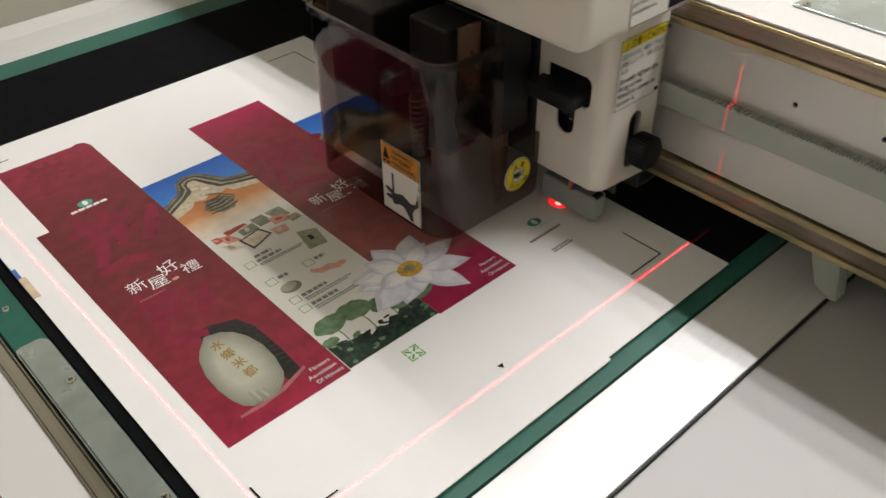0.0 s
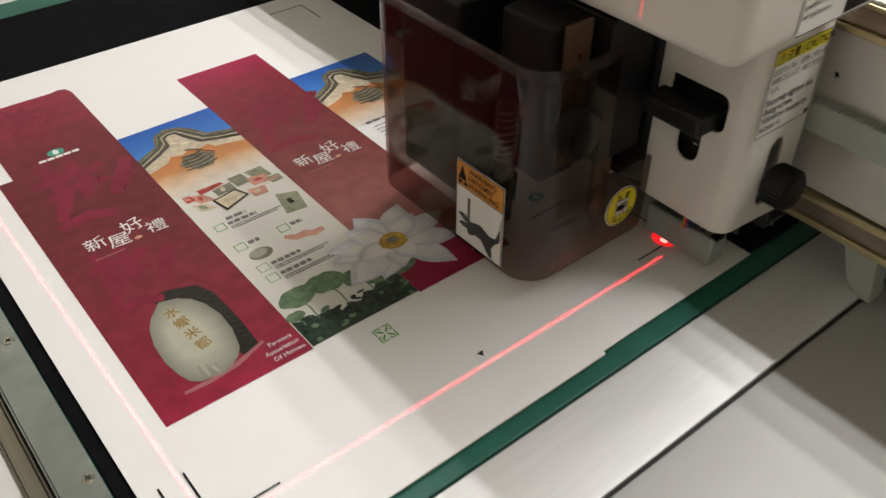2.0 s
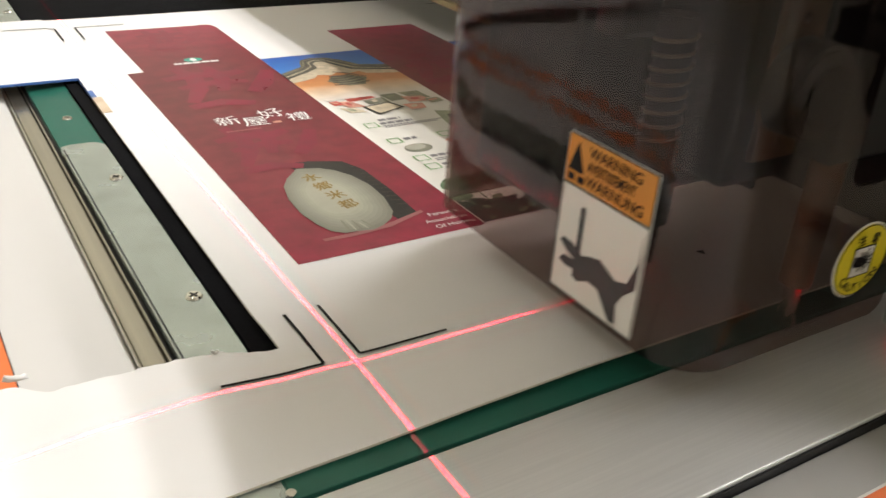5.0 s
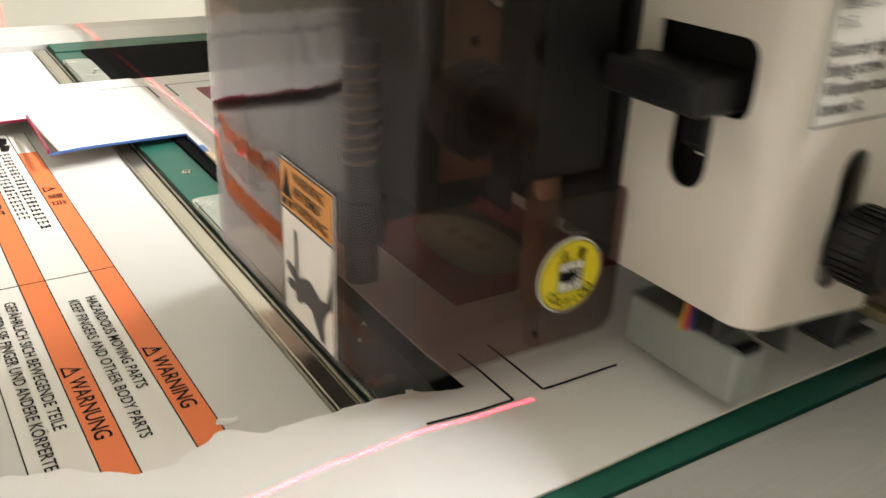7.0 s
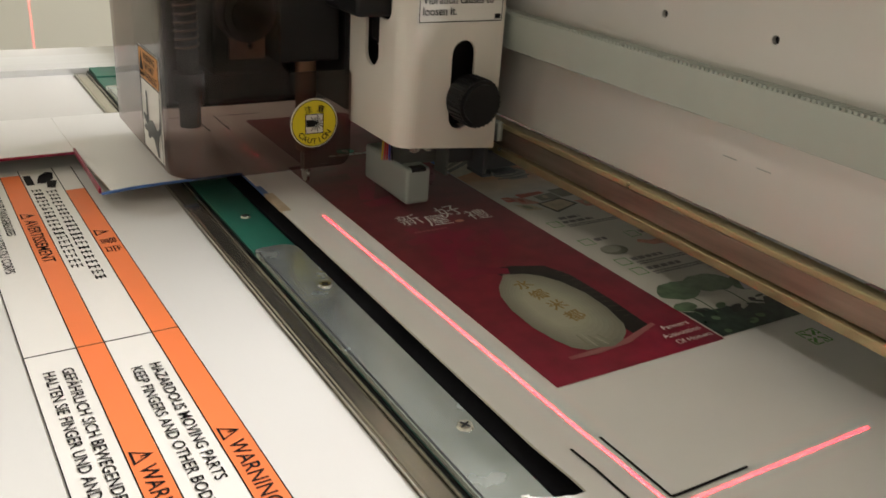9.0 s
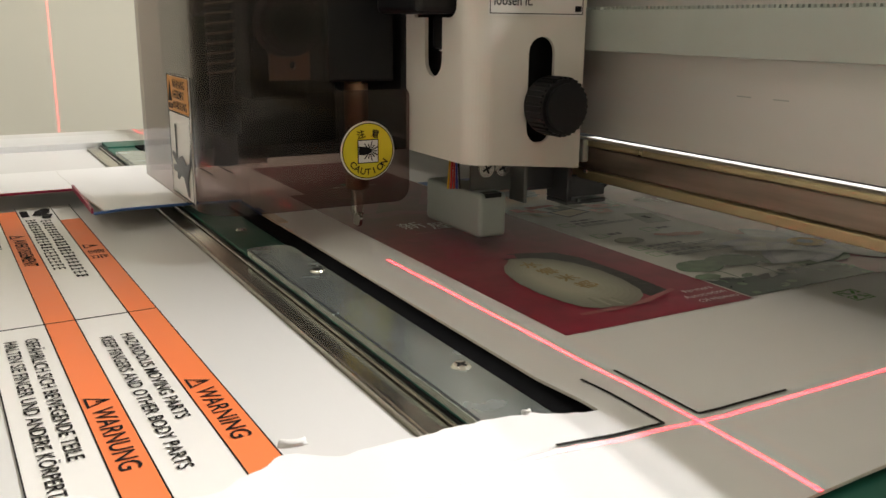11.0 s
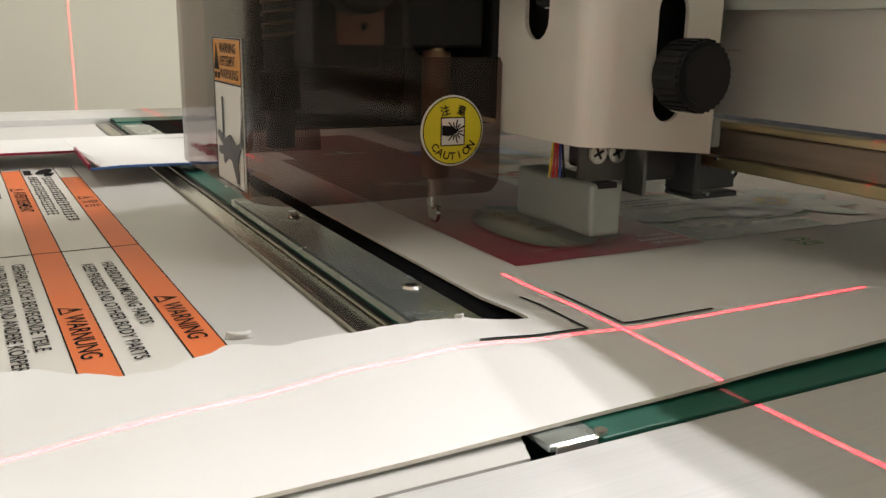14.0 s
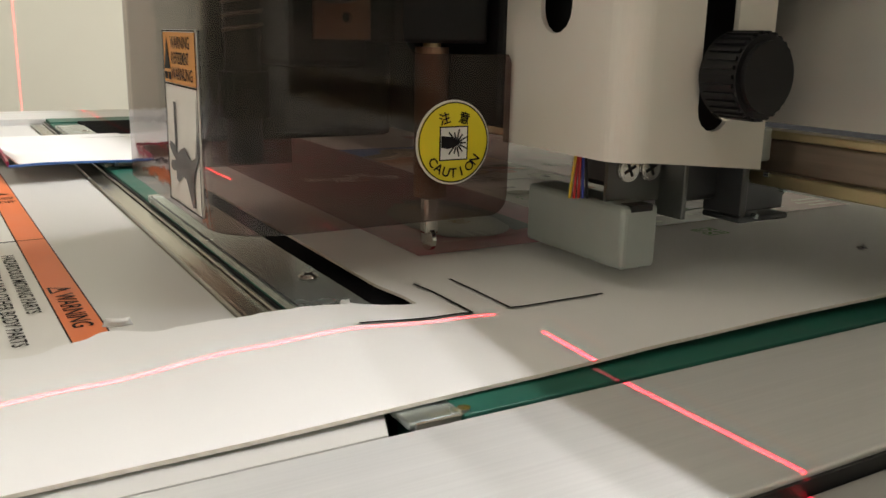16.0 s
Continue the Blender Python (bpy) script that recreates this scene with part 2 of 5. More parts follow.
def smoked():
    m = bpy.data.materials.new("smoked_acrylic")
    m.use_nodes = True
    nt = m.node_tree
    nt.nodes.clear()
    out = nt.nodes.new("ShaderNodeOutputMaterial")
    tr = nt.nodes.new("ShaderNodeBsdfTransparent")
    tr.inputs[0].default_value = (0.61, 0.53, 0.51, 1)
    gl = nt.nodes.new("ShaderNodeBsdfGlossy")
    gl.inputs["Roughness"].default_value = 0.04
    lw = nt.nodes.new("ShaderNodeLayerWeight")
    lw.inputs[0].default_value = 0.5
    pw = nt.nodes.new("ShaderNodeMath")
    pw.operation, pw.inputs[1].default_value = "POWER", 4.6
    nt.links.new(lw.outputs["Facing"], pw.inputs[0])
    fr = nt.nodes.new("ShaderNodeMath")
    fr.operation, fr.inputs[1].default_value, fr.inputs[2].default_value = "MULTIPLY_ADD", 0.92, 0.035
    nt.links.new(pw.outputs[0], fr.inputs[0])
    n = nt.nodes.new("ShaderNodeTexNoise")
    n.inputs["Scale"].default_value = 14
    bp = nt.nodes.new("ShaderNodeBump")
    bp.inputs["Strength"].default_value, bp.inputs["Distance"].default_value = 0.07, 0.002
    nt.links.new(n.outputs[0], bp.inputs["Height"])
    nt.links.new(bp.outputs[0], gl.inputs["Normal"])
    mx = nt.nodes.new("ShaderNodeMixShader")
    nt.links.new(fr.outputs[0], mx.inputs[0])
    nt.links.new(tr.outputs[0], mx.inputs[1])
    nt.links.new(gl.outputs[0], mx.inputs[2])
    nt.links.new(mx.outputs[0], out.inputs[0])
    return m


SMOKE = smoked()


def glowing(name, color, strength):
    m = bpy.data.materials.new(name)
    m.use_nodes = True
    b = m.node_tree.nodes["Principled BSDF"]
    b.inputs["Base Color"].default_value = (*[c * 0.5 for c in color], 1)
    b.inputs["Emission Color"].default_value = (*color, 1)
    b.inputs["Emission Strength"].default_value = strength
    return m


# Emission for the discs that imitate the sensor's light spot.
REDGLOW = glowing("red_laser_glow", (1.0, 0.015, 0.02), 1.3)
HOTGLOW = glowing("hot_laser_glow", (1.0, 0.30, 0.25), 3.0)

# ---- building helpers ----


def part(name, bm, mat, parent=None, label="", at=None, smooth=False):
    me = bpy.data.meshes.new(name)
    bmesh.ops.recalc_face_normals(bm, faces=bm.faces)
    bm.to_mesh(me)
    bm.free()
    if smooth:
        for p in me.polygons:
            p.use_smooth = True
    me.materials.append(mat)
    ob = new(name, me)
    if parent:
        ob.parent = parent
    if at is not None:
        ob.matrix_basis = at
    if label:
        tagged(ob, label)
    return ob


def box(x0, x1, y0, y1, z0, z1, bevel=0.0, seg=2, bm=None):
    bm = bm or bmesh.new()
    m = pose((x0 + x1) / 2, (y0 + y1) / 2, (z0 + z1) / 2) @ Matrix.Diagonal((x1 - x0, y1 - y0, z1 - z0, 1))
    vs = bmesh.ops.create_cube(bm, size=1, matrix=m)["verts"]
    if bevel:
        es = list({e for v in vs for e in v.link_edges})
        bmesh.ops.bevel(bm, geom=es, offset=bevel, segments=seg, affect="EDGES", profile=0.5)
    return bm


def cyl(r, h, at=Matrix(), n=24, r2=None, bevel=0.0, bm=None):
    """A cylinder from z = 0 to h in the space of at."""
    bm = bm or bmesh.new()
    vs = bmesh.ops.create_cone(bm, cap_ends=True, segments=n, radius1=r, radius2=r if r2 is None else r2, depth=h,
                               matrix=at @ pose(0, 0, h / 2))["verts"]
    if bevel:
        es = [e for e in {e for v in vs for e in v.link_edges} if len(e.link_faces) == 2 and e.calc_face_angle(0) > 1.0]
        bmesh.ops.bevel(bm, geom=es, offset=bevel, segments=2, affect="EDGES")
    return bm


def plate(outline, holes=(), thick=0.002, at=Matrix()):
    """A flat plate in the x-y plane of at with holes, its front at z = 0, its back at -thick."""
    bm = bmesh.new()
    edges = []
    for loop in (outline, *holes):
        loop = [c for k, c in enumerate(loop) if math.hypot(c[0] - loop[k - 1][0], c[1] - loop[k - 1][1]) > 1e-6]
        vs = [bm.verts.new((u, v, 0)) for u, v in loop]
        edges += [bm.edges.new((vs[i], vs[(i + 1) % len(vs)])) for i in range(len(vs))]
    bmesh.ops.triangle_fill(bm, use_beauty=True, use_dissolve=False, edges=edges)
    for f in bm.faces:
        if f.normal.z < 0:
            f.normal_flip()
    if thick:
        ext = bmesh.ops.extrude_face_region(bm, geom=list(bm.faces))
        low = [g for g in ext["geom"] if isinstance(g, bmesh.types.BMVert)]
        bmesh.ops.translate(bm, vec=(0, 0, -thick), verts=low)
    bmesh.ops.transform(bm, matrix=at, verts=bm.verts)
    return bm


def rounded(x0, x1, y0, y1, r, n=5):
    pts = []
    for cx, cy, a in ((x1 - r, y1 - r, 0), (x0 + r, y1 - r, 90), (x0 + r, y0 + r, 180), (x1 - r, y0 + r, 270)):
        pts += [(cx + r * math.cos(radians(a + 90 * i / n)), cy + r * math.sin(radians(a + 90 * i / n))) for i in range(n + 1)]
    return pts


def ring(cx, cy, rx, ry, n=28, turn=0.0):
    c, s = math.cos(radians(turn)), math.sin(radians(turn))
    out = []
    for i in range(n):
        a = 2 * math.pi * i / n
        u, v = rx * math.cos(a), ry * math.sin(a)
        out.append((cx + u * c - v * s, cy + u * s + v * c))
    return out


def stroke(pts, w):
    """The outline of a brush stroke along pts, thin at its ends."""
    left, right = [], []
    for i, (x, y) in enumerate(pts):
        a, b = pts[max(0, i - 1)], pts[min(len(pts) - 1, i + 1)]
        dx, dy = b[0] - a[0], b[1] - a[1]
        k = math.hypot(dx, dy) or 1
        h = w * (0.35 + 0.65 * math.sin(math.pi * (i + 0.6) / (len(pts) + 0.2))) / 2
        left.append((x - dy / k * h, y + dx / k * h))
        right.append((x + dy / k * h, y - dx / k * h))
    return left + right[::-1]


def lettering(body, size, mat, parent, at, name="lettering", wide=1.0, bold=0.0):
    cu = bpy.data.curves.new(name, "FONT")
    cu.body, cu.size, cu.offset = body, size, bold
    cu.resolution_u = 3
    tmp = bpy.data.objects.new(name, cu)
    scene.collection.objects.link(tmp)
    deps = bpy.context.evaluated_depsgraph_get()
    me = bpy.data.meshes.new_from_object(tmp.evaluated_get(deps))
    bpy.data.objects.remove(tmp)
    me.materials.clear()
    me.materials.append(mat)
    ob = new(name, me)
    ob.parent = parent
    ob.matrix_basis = at @ Matrix.Diagonal((wide, 1, 1, 1))
    return ob


def empty(name, at=Matrix(), label="", category="", group=""):
    ob = new(name)
    ob.matrix_basis = at
    return tagged(ob, label, category, group)


def structure(name, bm, mat, label, category):
    return tagged(part(name, bm, mat), label, category, kind="structure")


# ---- the room ----
structure("wall_north", box(-2.6, 3.1, 1.95, 2.05, -0.95, CEIL), WALLM, "pale yellow-green painted room wall", "wall")
structure("wall_south", box(-2.6, 3.1, -2.55, -2.45, -0.95, CEIL), WALLM, "pale painted room wall", "wall")
structure("wall_west", box(-2.6, -2.5, -2.45, 1.95, -0.95, CEIL), WALLM, "pale painted room wall", "wall")
structure("wall_east", box(3.0, 3.1, -2.45, 1.95, -0.95, CEIL), WALLM, "pale painted room wall", "wall")
structure("ceiling", box(-2.6, 3.1, -2.55, 2.05, CEIL, CEIL + 0.1), CEILM, "white painted ceiling", "ceiling")
structure("floor", box(-2.6, 3.1, -2.55, 2.05, -1.05, -0.95), FLOORM, "grey smooth floor", "floor")


def projector(at, along_y):
    """A line laser under the ceiling: a small case whose bottom has one very fine slit."""
    p = empty("laser_projector", pose(*at, 0, 0, 0.5 if along_y else 0), "small black line laser fixed under the ceiling", "laser", "line lasers")
    d, g, w = 0.05, 0.00003, 0.08
    for s in (-1, 1):
        a, b = (g, w) if s > 0 else (-w, -g)
        if along_y:
            part("slit_blade", box(a, b, -w, w, -d - 0.001, -d), BLACKP, p)
        else:
            part("slit_blade", box(-w, w, a, b, -d - 0.001, -d), BLACKP, p)
    part("case", box(-w, w, -w, w, 0.03, 0.04), BLACKP, p)
    for k in (-1, 1):
        part("side_panel", box(k * w - 0.004 * (k > 0), k * w + 0.004 * (k < 0), -w, w, -d, 0.03), BLACKP, p)
        part("side_panel", box(-w, w, k * w - 0.004 * (k > 0), k * w + 0.004 * (k < 0), -d, 0.03), BLACKP, p)
    part("bracket", box(-0.02, 0.02, -0.02, 0.02, 0.04, CEIL - at[2]), BLACKP, p)


projector(LASER_Y, True)
projector(LASER_X, False)

# ---- the machine's bed ----
structure("bed_felt", box(-0.045, 0.98, -0.0500, 0.890, -0.06, -0.0024), FELT, "black felt cutting mat on the machine bed", "mat")
structure("front_strip", box(-0.066, 0.98, -0.0720, -0.0502, -0.06, -0.0046, 0.0006), GREEN, "dark green plastic strip along the bed's front", "strip")
structure("front_groove", box(-0.60, 0.98, -0.0748, -0.0722, -0.06, -0.0120), BLACKP, "dark narrow groove beside the green strip", "groove")
structure("front_plate", box(-0.60, 1.05, -0.1480, -0.0750, -0.03, -0.0040, 0.0008), ALU, "brushed aluminium plate along the bed's front", "plate")
structure("front_panel", box(-0.70, 1.30, -0.62, -0.1496, -0.055, -0.0105, 0.001), PANEL, "plain grey enamelled front panel of the machine", "panel")
# Solid black strip gives the gap its darkness by colour.
structure("front_gap_strip", box(-0.60, 1.05, -0.1494, -0.1482, -0.055, -0.0058), BLACKP, "black strip filling the gap under the front plate's edge", "gap")
structure("side_strip", box(-0.0772, -0.0454, -0.048, 0.8898, -0.06, -0.0045, 0.0006), GREEN, "dark green plastic strip along the bed's side", "strip")
structure("side_groove", box(-0.0788, -0.0774, -0.048, 0.936, -0.06, -0.0058), BLACKP, "dark groove between strip and rail", "groove")
structure("side_table", box(-1.10, -0.0948, -0.0735, 0.9398, -0.06, -0.0105, 0.0008), TABLE, "white enamelled side table of the machine", "table top")
structure("back_strip", box(-0.0760, 0.98, 0.8902, 0.940, -0.06, -0.0030, 0.0006), GREEN, "green plastic strip along the bed's back", "strip")
structure("back_frame", box(-1.10, 1.05, 1.0205, 1.075, -0.06, -0.004, 0.003), TABLE, "white painted back frame of the machine", "frame")
structure("back_plate", box(-1.10, 1.05, 0.9402, 1.020, -0.06, -0.0026, 0.001), ALU, "bare aluminium plate behind the bed", "plate")
structure("machine_base", box(-1.10, 1.30, -0.60, 1.075, -0.95, -0.0605), PANEL, "grey steel base of the cutting machine", "base")


def side_rail():
    p = empty("side_rail", Matrix(), "worn steel guide rail along the bed's side", "rail")
    for x0, x1, z1 in ((-0.0946, -0.0932, -0.0078), (-0.0929, -0.0812, -0.0082), (-0.0808, -0.0791, -0.0066)):
        part("rail_bar", box(x0, x1, -0.048, 0.936, -0.05, z1, 0.0012), RAILM, p)


side_rail()


def screw(parent, at, r=0.0048, cross=True):
    s = part("screw", cyl(r, 0.0012, at, 20, r * 0.8), CHROME, parent, "bright cross-head screw", smooth=False)
    if cross:
        for a in (25, 115):
            part("screw_slot", slot_mesh(at, r, a), BLACKP, s)
    return s


def slot_mesh(at, r, a):
    bm = box(-r * 0.6, r * 0.6, -r * 0.12, r * 0.12, 0.0009, 0.00135)
    bmesh.ops.transform(bm, matrix=at @ pose(0, 0, 0, 0, 0, a), verts=bm.verts)
    return bm


def zinc_plate():
    p = empty("zinc_plate", pose(0, 0, 0), "zinc-plated steel strip screwed onto the green strip", "plate")
    out = [(-0.0776, 0.0), (-0.0470, 0.0), (-0.0470, 0.322), (-0.0475, 0.328), (-0.0510, 0.333), (-0.0560, 0.335), (-0.0715, 0.335), (-0.0768, 0.333), (-0.0776, 0.328)]
    part("plate_body", plate(out, (), 0.0035, pose(0, 0, -0.0012)), STEEL, p)
    part("edge_line", box(-0.0765, -0.0757, 0.0, 0.326, -0.0014, -0.0008), DARKG, p)
    for y in (0.089, 0.262):
        screw(p, pose(-0.0545, y, -0.0012))
    return p


zp = zinc_plate()
q = copy_thing(zp, pose(0, 0.50, 0))
screw(bpy.data.objects["side_strip"], pose(-0.060, 0.402, -0.0045), 0.004)


def end_clip():
    p = empty("end_clip", pose(0.0035, 0.004, 0), "folded bright metal clip at the green strip's end", "clip")
    part("clip_top", box(-0.0880, -0.0665, -0.0735, -0.052, -0.0072, -0.0046, 0.0008), STEEL, p)
    part("clip_lip", box(-0.0860, -0.0665, -0.0746, -0.0736, -0.0078, -0.0047, 0.0004), CHROME, p)
    # Solid black bar that stands in for the shadow under the clip.
    part("clip_shadow_bar", box(-0.0850, -0.0680, -0.0738, -0.070, -0.0140, -0.0080), BLACKP, p)
    part("rivet", cyl(0.0022, 0.0022, pose(-0.068, -0.0728, -0.0056), 14), CHROME, p)
    bar = [(-0.60, -0.0745), (-0.0955, -0.0745), (-0.0885, -0.0560), (-0.0885, -0.050), (-0.60, -0.050)]
    part("frame_bar", plate(bar, (), 0.03, pose(0, 0, -0.0062)), TABLE, p, "white painted bar")


end_clip()


# ---- the printed board ----


def eased(x, knots):
    for (a, za), (b, zb) in zip(knots, knots[1:]):
        if a <= x <= b:
            k = (x - a) / (b - a)
            k = k * k * (3 - 2 * k)
            return za + (zb - za) * k
    return 0.0


def bump_x(x):
    """The board's height where it rides over the side rail."""
    return eased(x, ((-0.60, -0.0085), (-0.26, -0.0078), (-0.165, -0.0005), (-0.115, 0.0036), (-0.078, 0.0050), (-0.034, 0.0022), (0.012, 0.0), (0.020, 0.0), (0.6, 0.0)))


def lip_x(x):
    """Its height along the front edge, which droops a little."""
    return eased(x, ((-0.60, -0.0055), (-0.26, -0.0042), (-0.15, -0.0034), (-0.034, -0.0022), (0.040, -0.0006), (0.10, 0.0), (0.6, 0.0)))


def front_edge(x):
    return -0.0575 - 0.0035 * max(0.0, min(1.0, (0.12 - x) / 0.25))


def low_edge(x):
    """The torn lower edge of the opening in the board."""
    if x > -0.034:
        return 0.0190
    base = eased(x, ((-0.60, 0.080), (-0.26, 0.062), (-0.222, 0.0545), (-0.205, 0.0435), (-0.192, 0.0355), (-0.180, 0.033), (-0.164, 0.0395), (-0.152, 0.0455), (-0.134, 0.0315), (-0.095, 0.0285), (-0.071, 0.0255), (-0.034, 0.0190)))
    rag = 0.0011 * noise.noise((x * 190, 0, 0)) + 0.0016 * noise.noise((x * 60, 4, 0)) + 0.003 * math.exp(-((x + 0.063) / 0.0025) ** 2)
    return base + rag


def high_edge(x):
    return 0.485 + 0.02 * (x + 0.034) / 0.12 if x > -0.1535 else 0.576


def grid_block(bm, xs, lo, hi, n, zf, thick=0.0014):
    top, bot = [], []
    for x in xs:
        a, b = lo(x), hi(x)
        ys = [a + (b - a) * j / n for j in range(n + 1)]
        top.append([bm.verts.new((x, y, zf(x, y))) for y in ys])
        bot.append([bm.verts.new((x, y, zf(x, y) - thick)) for y in ys])
    for i in range(len(xs) - 1):
        for j in range(n):
            bm.faces.new((top[i][j], top[i + 1][j], top[i + 1][j + 1], top[i][j + 1]))
            bm.faces.new((bot[i][j], bot[i][j + 1], bot[i + 1][j + 1], bot[i + 1][j]))
        for j in (0, n):
            bm.faces.new([bm.verts.new(v.co) for v in (top[i][j], top[i + 1][j], bot[i + 1][j], bot[i][j])])
    for i in (0, len(xs) - 1):
        for j in range(n):
            bm.faces.new([bm.verts.new(v.co) for v in (top[i][j], top[i][j + 1], bot[i][j + 1], bot[i][j])])


def span(a, b, n):
    return [a + (b - a) * i / n for i in range(n + 1)]


def board_z(x, y):
    if x > 0.10:
        return 0.0
    if y < 0.06:
        k = max(0.0, min(1.0, -y / 0.060)) ** 1.5
        return (lip_x(x) * k + bump_x(x) * (1 - k)) * (1 if y < 0.03 else (0.06 - y) / 0.03)
    if y > 0.45 and x < -0.03:
        k = min(1, (-0.03 - x) / 0.10)
        rise = 0.007 * k * math.exp(-((y - 0.50) / 0.05) ** 2) + 0.004 * k * math.exp(-((y - 0.60) / 0.05) ** 2)
        return rise + 0.0012
    return 0.0


def printed_board():
    p = empty("printed_board", Matrix(), "large white printed cardboard sheet with a cut-out opening on the bed", "cardboard sheet")
    bm = bmesh.new()
    grid_block(bm, span(-0.034, 0.10, 34) + [0.2, 0.322], front_edge, lambda x: 0.708 - 0.006 * x, 160, board_z)
    grid_block(bm, [0.322, 0.42, 0.520], lambda x: -0.0540, lambda x: 0.708 - 0.006 * x, 40, lambda x, y: 0.0)
    grid_block(bm, span(-0.58, -0.24, 12) + span(-0.238, -0.034, 102), front_edge, low_edge, 26, board_z)
    grid_block(bm, span(-0.58, -0.1537, 14), lambda x: 0.576, lambda x: 0.708 - 0.006 * x, 12, board_z)
    grid_block(bm, span(-0.1535, -0.034, 14), lambda x: high_edge(x), lambda x: 0.708 - 0.006 * x, 16, board_z)
    body = part("board_body", bm, PAPER, p)
    body.data.materials.append(PAPER_EDGE)
    for f in body.data.polygons:
        if abs(f.normal.z) < 0.5:
            f.material_index = 1
        f.use_smooth = abs(f.normal.z) > 0.5
    for cx, cy, w, r in ((-0.1475, 0.0475, 0.0110, 0.0016), (-0.0635, 0.0245, 0.0040, 0.0007)):
        rag, rows = bmesh.new(), []
        for k in range(8):
            a = radians(-70 + 34 * k)
            rr = r * (1 - 0.05 * k)
            y, z = cy + rr * math.cos(a), board_z(cx, cy) + 0.0003 + r + rr * math.sin(a)
            trim = 0.10 * k * w / 2 * (0.6 + 0.5 * noise.noise((k * 1.7, cx * 90, 0)))
            rows.append([rag.verts.new((cx + (w / 2 - trim) * u, y + 0.0012 * u * u - 0.10 * w * u + 0.0005 * noise.noise((u * 3, k * 0.9, 5)), z)) for u in (-1, -0.5, 0, 0.5, 1)])
        for a, b in zip(rows, rows[1:]):
            for i in range(4):
                rag.faces.new((a[i], a[i + 1], b[i + 1], b[i]))
        t = part("torn_flap", rag, PAPER, p, "small torn and curled paper flap", smooth=True)
        t.modifiers.new("thickness", "SOLIDIFY").thickness = 0.0004
    # coloured remains of an earlier print along the opening
    bm = bmesh.new()
    for x0, x1 in zip(span(-0.1535, -0.034, 10), span(-0.1535, -0.034, 10)[1:]):
        y0, y1 = high_edge(x0 + 1e-5), high_edge(x1)
        z0, z1 = board_z(x0, y0), board_z(x1, y1)
        v = [bm.verts.new(c) for c in ((x0, y0 - 0.0006, z0 - 0.0016), (x1, y1 - 0.0006, z1 - 0.0016), (x1, y1 - 0.0006, z1 + 0.0003), (x0, y0 - 0.0006, z0 + 0.0003),
                                       (x0, y0 + 0.0012, z0 + 0.0003), (x1, y1 + 0.0012, z1 + 0.0003))]
        bm.faces.new(v[:4])
        bm.faces.new((v[3], v[2], v[5], v[4]))
    part("blue_edge", bm, BLUEEDGE, p, "blue printed cut edge")
    z = board_z(-0.155, 0.55)
    part("maroon_edge", box(-0.1547, -0.1529, 0.468, 0.578, z - 0.001, z + 0.0032), MAROON_HI, p, "maroon printed cut edge")
    zz = board_z(-0.3, 0.59)
    part("maroon_edge", box(-0.58, -0.1545, 0.5746, 0.5768, zz - 0.0016, zz + 0.0004), MAROON_HI, p)
    part("blue_edge", box(-0.0344, -0.0300, 0.43, 0.485, -0.0014, 0.0006), BLUEEDGE, p)
    part("orange_edge", box(-0.0344, -0.0268, 0.392, 0.432, -0.0014, 0.0007), FADE, p)
    return p


board = printed_board()


def ink(name, pts, mat, z, label=""):
    """One flat printed shape on the board."""
    return part(name, plate(pts, (), 0, pose(0, 0, z)), mat, board, label)


def quad(x0, x1, y0, y1):
    return [(x0, y0), (x1, y0), (x1, y1), (x0, y1)]


def angle_mark(x, y, sx, sy, arm=0.05, w=0.0017):
    bm = bmesh.new()
    for a in (quad(min(x, x + sx * arm), max(x, x + sx * arm), y - w / 2, y + w / 2), quad(x - w / 2, x + w / 2, min(y, y + sy * arm), max(y, y + sy * arm))):
        n = 12
        (x0, y0), (x1, y1) = a[0], a[2]
        for i in range(n):
            if x1 - x0 > y1 - y0:
                c = [(x0 + (x1 - x0) * k / n, yy) for k, yy in ((i, y0), (i + 1, y0), (i + 1, y1), (i, y1))]
            else:
                c = [(xx, y0 + (y1 - y0) * k / n) for xx, k in ((x0, i), (x1, i), (x1, i + 1), (x0, i + 1))]
            bm.faces.new([bm.verts.new((u, v, board_z(u, v) + 0.0006)) for u, v in c])
    part("register_mark", bm, INK, board, "thin black corner mark")


angle_mark(0.0, 0.0, 1, 1)
angle_mark(-0.020, -0.002, -1, 1)
angle_mark(0.481, 0.0045, -1, 1)
angle_mark(0.478, 0.668, -1, -1)
angle_mark(-0.002, 0.668, 1, -1)
angle_mark(-0.022, 0.668, -1, -1)
ink("arrow_mark", [(0.2385, 0.008), (0.2455, 0.008), (0.242, 0.0025)], INK, 0.0004)

Z1, Z2, Z3, Z4 = 0.0003, 0.0005, 0.0007, 0.0009
YB, YT = 0.0955, 0.4965


